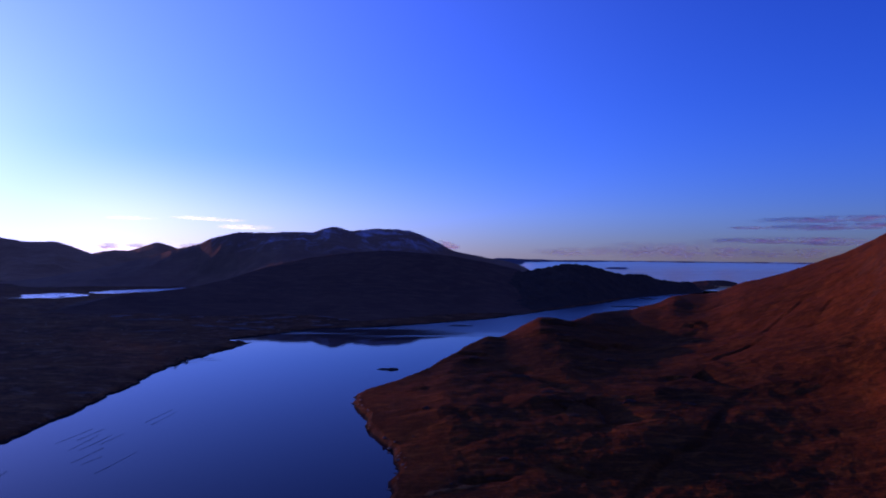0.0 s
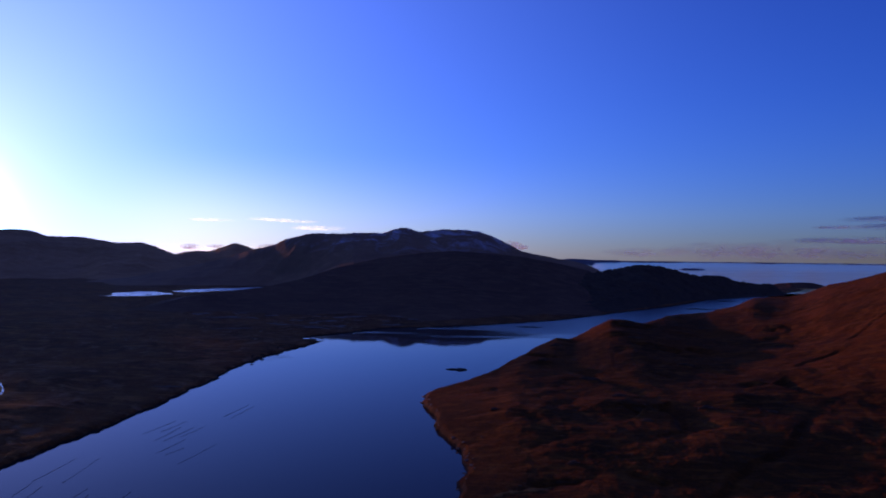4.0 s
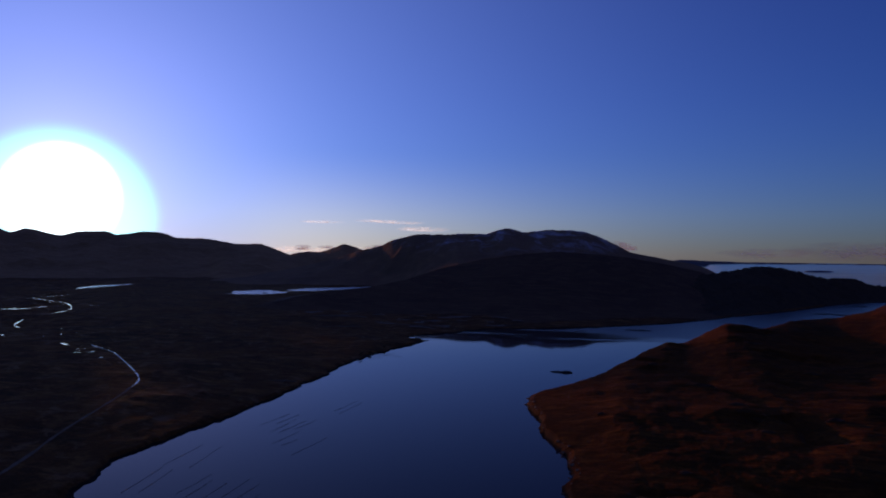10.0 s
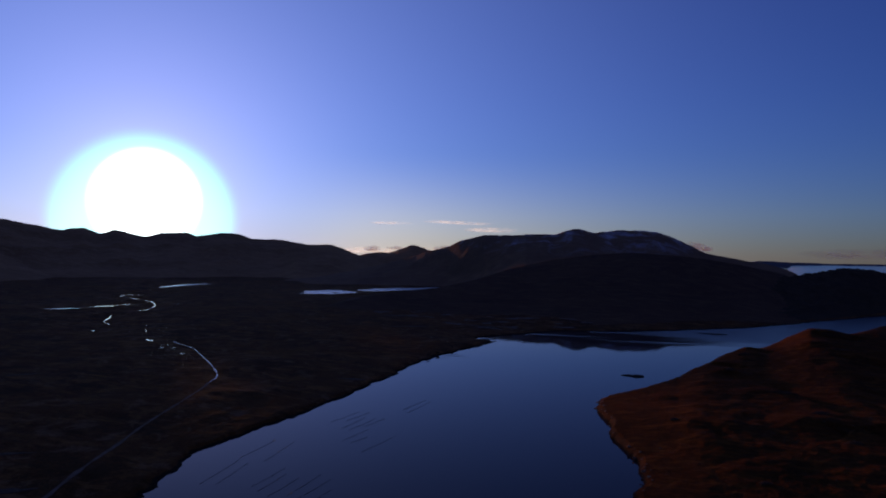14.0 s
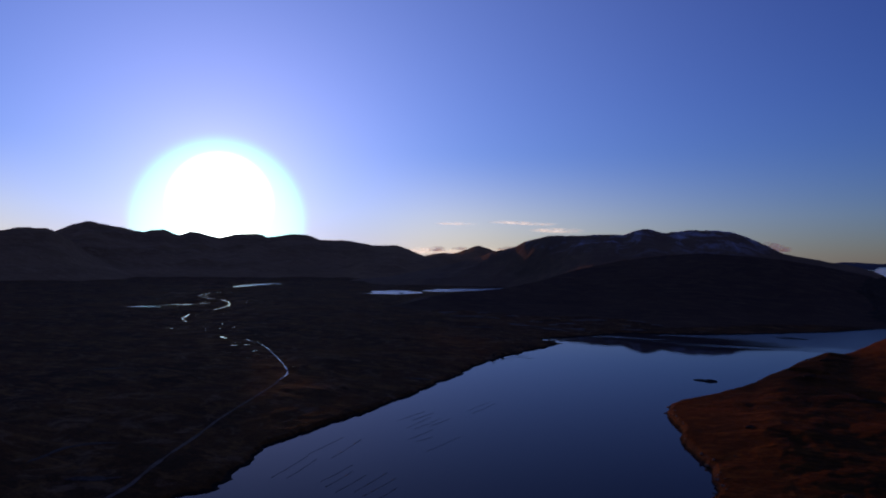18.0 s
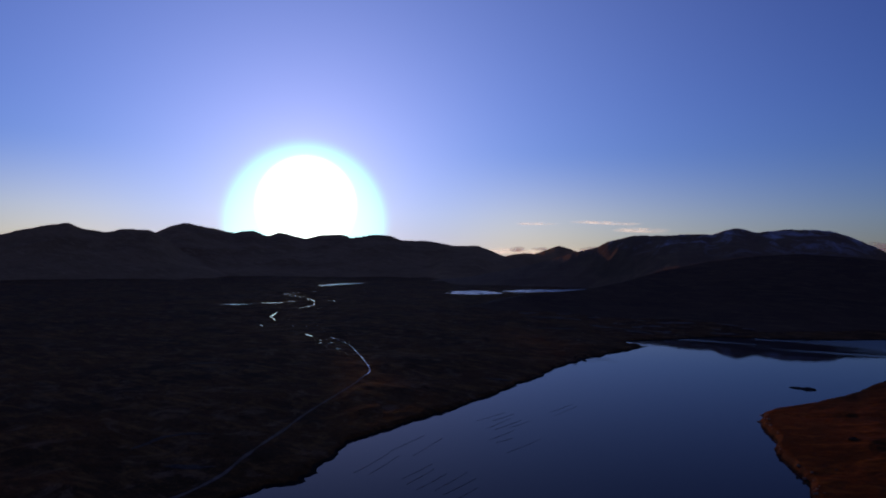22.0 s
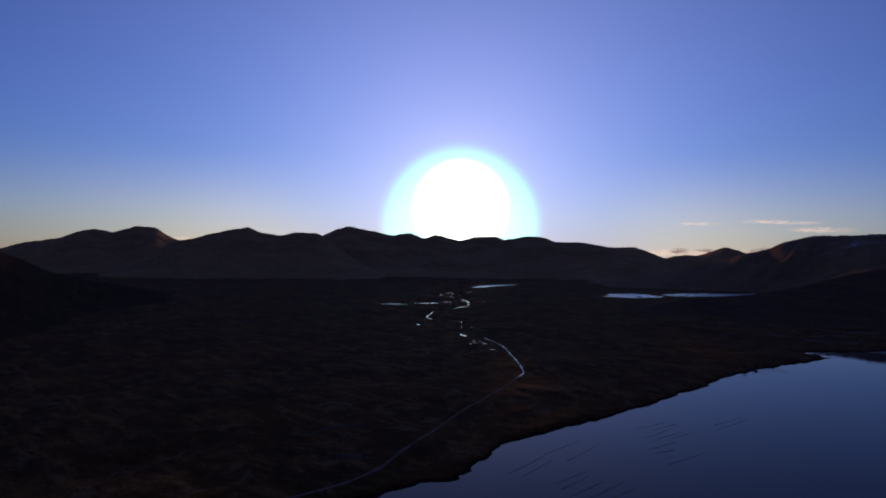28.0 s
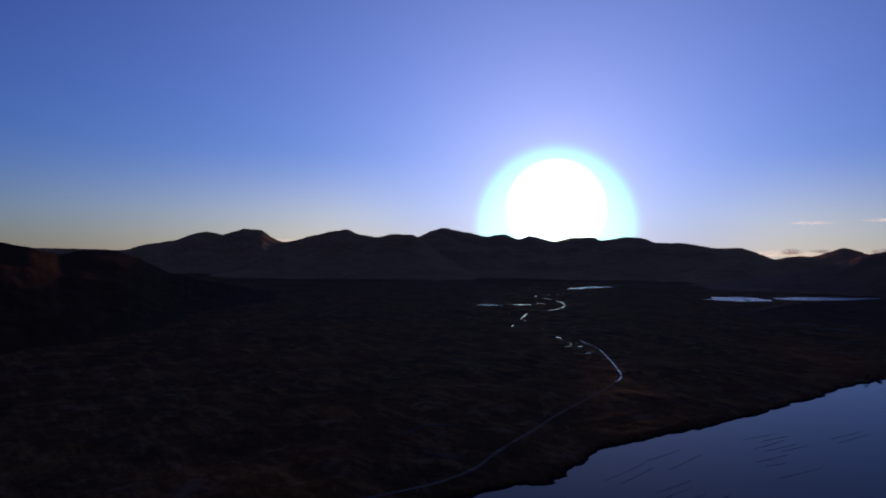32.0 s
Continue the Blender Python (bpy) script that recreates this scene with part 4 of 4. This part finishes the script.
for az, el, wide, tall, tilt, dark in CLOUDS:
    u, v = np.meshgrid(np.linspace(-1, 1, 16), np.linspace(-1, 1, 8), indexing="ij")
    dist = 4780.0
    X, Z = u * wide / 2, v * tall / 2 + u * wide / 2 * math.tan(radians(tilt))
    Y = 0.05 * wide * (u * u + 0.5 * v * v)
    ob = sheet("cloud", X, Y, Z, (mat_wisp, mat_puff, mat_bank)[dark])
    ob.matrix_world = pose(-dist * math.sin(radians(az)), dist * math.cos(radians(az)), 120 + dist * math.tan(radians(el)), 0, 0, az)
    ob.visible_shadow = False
    tagged(ob, ("thin streak of cloud above the mountains, glowing for sunlight", "small grey cloud low over the horizon", "pale grey-lilac bank of cloud along the sea horizon")[dark], "cloud", "low clouds")


# small rocks in the inlet and by the far shore
for px, py, length, width, height in ((437, 1640, 55, 18, 1.5), (468, 1629, 40, 14, 1.3), (597, 1941, 60, 20, 1.7), (-217, 992, 10, 5, 1.0),
                                      (-279, 921, 14, 7, 1.2), (-285, 740, 9, 5, 1.0), (30, 1150, 46, 12, 1.2)):
    ob = islet("rock_islet", length, width, height, int(abs(px)) % 17 + 2, mat_skerry)
    ob.location = (px, py, 0)
    tagged(ob, "small dark rock showing above the water", "islet", "shore rocks")

# thin dark ribbons laid on the water as painted reflections off the shore
mat_dark_streak = plain_material("dark_streak", (0.030, 0.024, 0.018), 0.7, 0.8)
for line, wide in (([(-283, 757), (-270, 756), (-258, 754), (-247, 752)], 1.3), ([(-281, 770), (-270, 769), (-260, 767)], 0.9), ([(-285, 741), (-276, 739), (-267, 738)], 0.8)):
    tagged(ribbon("reflection_streak", line, wide, lambda X, Y: X * 0 + 0.06 + 0.05 * fbm(X, Y, 2.0, 2, 9), mat_dark_streak, 0.8, 0.7), "thin dark ribbon standing in for a reflection by the shore", "weed", "weed mats")

# bare stony patches on the bog beside the road
mat_gravel = plain_material("stony_ground", (0.10, 0.06, 0.04), 0.95, 3.0)


def stony_patch(cx, cy, lx, ly, turn, mat):
    u, v = np.meshgrid(np.linspace(-1, 1, 40), np.linspace(-1, 1, 24), indexing="ij")
    k = np.maximum(np.abs(u), np.abs(v)) / np.maximum(np.hypot(u, v), 1e-6)
    wob = 1 + 0.35 * fbm(np.arctan2(v, u) * 20 + cx, u * 0 + cy, 14.0, 3, 77)
    px, py = u * k * lx / 2 * wob, v * k * ly / 2 * wob
    c, s = math.cos(radians(turn)), math.sin(radians(turn))
    X, Y = cx + px * c - py * s, cy + px * s + py * c
    rim = np.maximum(np.abs(u), np.abs(v))
    Z = plain_height(X, Y) + 0.35 * np.clip((1 - rim) * 5, 0, 1) - 0.25 * (rim > 0.97)
    tagged(sheet("stony_patch", X, Y, Z, mat), "pale bare stony ground in the bog", "stony ground", kind="structure")


for cx, cy, lx, ly, turn in ((-310, 229, 26, 6, 40), (-300, 560, 22, 7, 10), (-420, 980, 70, 16, 25), (-330, 1060, 60, 14, -10), (-500, 1120, 80, 18, 15), (-560, 430, 30, 8, 70)):
    stony_patch(cx, cy, lx, ly, turn, mat_gravel)
mat_scree = plain_material("pale_scree", (0.15, 0.112, 0.088), 0.95, 5.0)
rnd = random.Random(19)
made = 0
while made < 34:
    px, py = rnd.uniform(-620, -170), rnd.uniform(930, 1290)
    if -60 < px * 0.5 + py - 940 < 430 and signed(WATER, np.array([[px]]), np.array([[py]]))[0, 0] < -14:
        stony_patch(px, py, rnd.uniform(14, 46), rnd.uniform(6, 16), rnd.uniform(-20, 50), mat_scree)
        made += 1


def worn_track(name, line, width, mat, label, lift=0.3):
    """A worn track laid over the bog along a bending line, with uneven edges."""
    p = np.array(line, float)
    d = np.concatenate([[0], np.cumsum(np.hypot(*np.diff(p, axis=0).T))])
    t = np.linspace(0, d[-1], int(d[-1] / 1.2))
    bell = np.exp(-0.5 * (np.arange(-8, 9) / 4.0) ** 2)
    bell /= bell.sum()
    c = np.stack([np.convolve(np.pad(np.interp(t, d, p[:, k]), 8, mode="edge"), bell, mode="valid") for k in (0, 1)], 1)
    g = np.gradient(c, axis=0)
    g /= np.maximum(np.hypot(g[:, 0], g[:, 1]), 1e-6)[:, None]
    w = np.linspace(-1, 1, 9)
    half = width / 2 * (0.75 + 0.5 * fbm(t, t * 0 + 3.0, 9.0, 3, 51)) * np.clip(np.minimum(t, d[-1] - t) / 6.0, 0.15, 1)
    X = c[:, :1] - g[:, 1:] * half[:, None] * w
    Y = c[:, 1:] + g[:, :1] * half[:, None] * w
    Z = plain_height(X, Y) + lift * (1 - np.abs(w) ** 4) - 0.1 * (np.abs(w) > 0.9)
    return tagged(sheet(name, X, Y, Z, mat), label, "track", kind="structure")


worn_track("stony_track", [(-360, 225), (-363, 236), (-367, 247), (-366, 257), (-362, 265), (-357, 272), (-348, 278)], 5.0, mat_gravel,
       "pale stony track curving through the dark bog")

# dark crags breaking through the bracken of the headland
mat_crag = plain_material("dark_crag", (0.080, 0.038, 0.018), 0.9, 1.4)
crags = []
for k in range(4):
    me = kinds[k].copy()
    me.name = "rock_outcrop"
    me.materials.clear()
    me.materials.append(mat_crag)
    crags.append(me)
made = 0
while made < 60:
    far = rng.random()
    px, py = rng.uniform(-30, 330), rng.uniform(120, 640)
    zz = headland_at(px, py)
    if zz < 4 or signed(HEADLAND, np.array([[px]]), np.array([[py]]))[0, 0] < 12:
        continue
    ob = new("rock_outcrop", crags[rng.randrange(4)])
    s = rng.uniform(0.4, 1.1)
    ob.matrix_world = pose(px, py, zz - 0.25 * s, rng.uniform(-12, 12), rng.uniform(-12, 12), rng.uniform(0, 360)) @ Matrix.Diagonal((s * 1.3, s, s * 0.75, 1))
    tagged(ob, "dark rock outcrop in the bracken slope", "outcrop", "headland outcrops")
    made += 1

# pale stones scattered over the bog by the far end of the loch
stones = []
mat_stone = plain_material("pale_stone", (0.24, 0.15, 0.085), 0.9, 1.2)
for k in range(3):
    me = kinds[k].copy()
    me.name = "bog_stone"
    me.materials.clear()
    me.materials.append(mat_stone)
    stones.append(me)
made = 0
while made < 70:
    px, py = rng.uniform(-640, -180), rng.uniform(820, 1240)
    at = np.array([[px]]), np.array([[py]])
    if signed(WATER, *at)[0, 0] > -12:
        continue
    ob = new("bog_stone", stones[rng.randrange(3)])
    s = rng.uniform(0.7, 1.7)
    ob.matrix_world = pose(px, py, float(plain_height(*at)[0, 0]) - 0.1, 0, 0, rng.uniform(0, 360)) @ Matrix.Diagonal((s * 1.4, s, s * 0.8, 1))
    tagged(ob, "pale stone lying in the dark bog grass", "stone", "bog stones")
    made += 1

# dark crags standing in for the knolls' shaded faces: place, length, depth, height, turn
def crag_mesh(seed):
    bm = bmesh.new()
    bmesh.ops.create_icosphere(bm, subdivisions=4, radius=1.0)
    for v in bm.verts:
        p = v.co.copy()
        d = 1 + 0.30 * noise.noise(p * 1.1 + Vector((seed * 5.3, 0, 0)))
        d += 0.22 * abs(noise.noise(p * 2.7 + Vector((0, seed * 4.1, 0)))) + 0.07 * noise.noise(p * 7.0 + Vector((0, 0, seed)))
        z = p.z * d
        step = math.floor(z * 4) / 4
        v.co = Vector((p.x * d, p.y * d, 0.55 * z + 0.45 * step))
    me = bpy.data.meshes.new("crag")
    bm.to_mesh(me)
    bm.free()
    me.materials.append(mat_crag)
    return me


for k, (px, py, length, depth, high, turn) in enumerate(((51, 762, 15, 7, 3.2, 20), (32, 670, 13, 6, 2.2, 35), (66, 579, 17, 7, 2.4, -10), (82, 516, 12, 6, 2.0, 10),
                                                         (137, 762, 18, 8, 2.8, 0), (-11, 477, 7, 4, 1.5, 40), (35, 371, 8, 4, 1.3, 15), (89, 450, 10, 5, 1.8, -20),
                                                         (137, 488, 12, 5, 2.0, 25), (178, 478, 9, 5, 1.7, 0), (163, 645, 14, 6, 2.2, -15))):
    ob = new("crag", crag_mesh(k))
    ob.matrix_world = pose(px, py, headland_at(px, py) - 0.35 * high, 0, 0, turn) @ Matrix.Diagonal((length / 2, depth / 2, high, 1))
    tagged(ob, "broad crag, dark in place of a knoll's shaded face", "crag", "headland crags")

# bleached grass on a ledge above the headland's shore
mat_bleached = plain_material("bleached_grass", (0.14, 0.062, 0.012), 0.95, 1.5)
LEDGE = [(-8, 323), (-3, 328), (3, 330), (12, 334), (21, 341)]
n = 60
t = np.linspace(0, 4, n)
lx, ly = (np.interp(t, range(5), [p[k] for p in LEDGE]) for k in (0, 1))
w = np.linspace(-1, 1, 9)
half = 2.2 * (0.8 + 0.8 * fbm(t * 10, t * 0, 6.0, 3, 88)) * np.clip(np.minimum(t, 4 - t) * 2, 0.1, 1)
X, Y = lx[:, None] - 0.35 * half[:, None] * w, ly[:, None] + half[:, None] * w
Z = headland_height(np.degrees(np.arctan2(-X, Y)), np.hypot(X, Y), X, Y) + 0.25 * (1 - np.abs(w) ** 4) - 0.1 * (np.abs(w) > 0.9)
tagged(sheet("grass_ledge", X, Y, Z, mat_bleached), "bleached grass on a ledge above the shore", "grass", kind="structure")

# small pale fields at the foot of the front hill
for cx, cy, lx, ly, turn in ((-539, 1262, 46, 12, 8), (-500, 1250, 34, 9, 2), (-470, 1236, 30, 8, 12)):
    u, v = np.meshgrid(np.linspace(-1, 1, 30), np.linspace(-1, 1, 16), indexing="ij")
    k = np.maximum(np.abs(u), np.abs(v)) / np.maximum(np.hypot(u, v), 1e-6)
    rim = np.maximum(np.abs(u), np.abs(v))
    wob = 1 + 0.3 * fbm(np.arctan2(v, u) * 20 + cx, u * 0 + cy, 14.0, 3, 78)
    px, py = u * k * lx / 2 * wob, v * k * ly / 2 * wob
    c, sn = math.cos(radians(turn)), math.sin(radians(turn))
    X, Y = cx + px * c - py * sn, cy + px * sn + py * c
    Z = plain_height(X, Y) + 0.4 * np.clip((1 - rim) * 5, 0, 1) - 0.25 * (rim > 0.97)
    tagged(sheet("pale_field", X, Y, Z, mat_bleached), "small field of bleached grass below the hill", "field", kind="structure")

# bare shrubs on the shore and on the lake's islet
mat_bark = plain_material("dark_bark", (0.05, 0.036, 0.026), 0.95, 0.4)
mat_twigs = plain_material("bare_twigs", (0.045, 0.028, 0.018), 0.95, 0.5)


def shrub(px, py, pz, high, seed, label, group):
    rnd = random.Random(seed)
    top = tagged(new("shrub"), label, "shrub", group)
    top.matrix_world = pose(px, py, pz)
    bm = bmesh.new()

    def limb(p, q, r0, r1):
        d = (q - p).normalized()
        side = d.orthogonal().normalized()
        up = d.cross(side)
        rings = [[bm.verts.new(c + (side * math.cos(f) + up * math.sin(f)) * r) for f in (0, 1.257, 2.513, 3.77, 5.027)] for c, r in ((p, r0), (q, r1))]
        for i in range(5):
            bm.faces.new((rings[0][i], rings[0][(i + 1) % 5], rings[1][(i + 1) % 5], rings[1][i]))

    limb(Vector((0, 0, -0.3)), Vector((0.1 * high, 0, 0.45 * high)), 0.07 * high, 0.04 * high)
    tips = []
    for i in range(9):
        f = i * 2.4 + rnd.random()
        p = Vector((0.07 * high, 0, (0.2 + 0.03 * i) * high))
        q = Vector((math.cos(f) * rnd.uniform(0.25, 0.5) * high, math.sin(f) * rnd.uniform(0.25, 0.5) * high, rnd.uniform(0.55, 0.9) * high))
        limb(p, q, 0.03 * high, 0.01 * high)
        tips.append(q)
    part("trunk", bm, mat_bark, top)
    bm = bmesh.new()
    for i in range(260):
        c = tips[rnd.randrange(9)] + Vector((rnd.gauss(0, 0.13), rnd.gauss(0, 0.13), rnd.gauss(0, 0.11))) * high
        a1 = Vector((rnd.gauss(0, 1), rnd.gauss(0, 1), rnd.gauss(0, 1))).normalized() * 0.07 * high
        a2 = a1.orthogonal().normalized() * 0.035 * high
        bm.faces.new([bm.verts.new(c + o) for o in (a1, a2, -a1, -a2)])
    part("crown", bm, mat_twigs, top)


for px, py, high, seed in ((-287, 752, 3.6, 1), (-290, 728, 3.0, 2), (-293, 741, 2.4, 3), (-286, 800, 2.6, 4)):
    pz = float(plain_height(np.array([[float(px)]]), np.array([[float(py)]]))[0, 0])
    shrub(px, py, pz, high, seed, "small bare shrub on the loch shore", "shore shrubs")
lake_rock = islet("rock_islet", 17.0, 8.0, 1.6, 7, mat_skerry)
lake_rock.location = (-931, 1640, 8.0)
tagged(lake_rock, "tiny islet with shrubs in the bog lake", "islet")
for px, py, high, seed in ((-934, 1640, 5.0, 11), (-929, 1641, 4.2, 12), (-937, 1639, 3.4, 13)):
    shrub(px, py, 9.2, high, seed, "dark shrub on the islet in the lake", "islet shrubs")
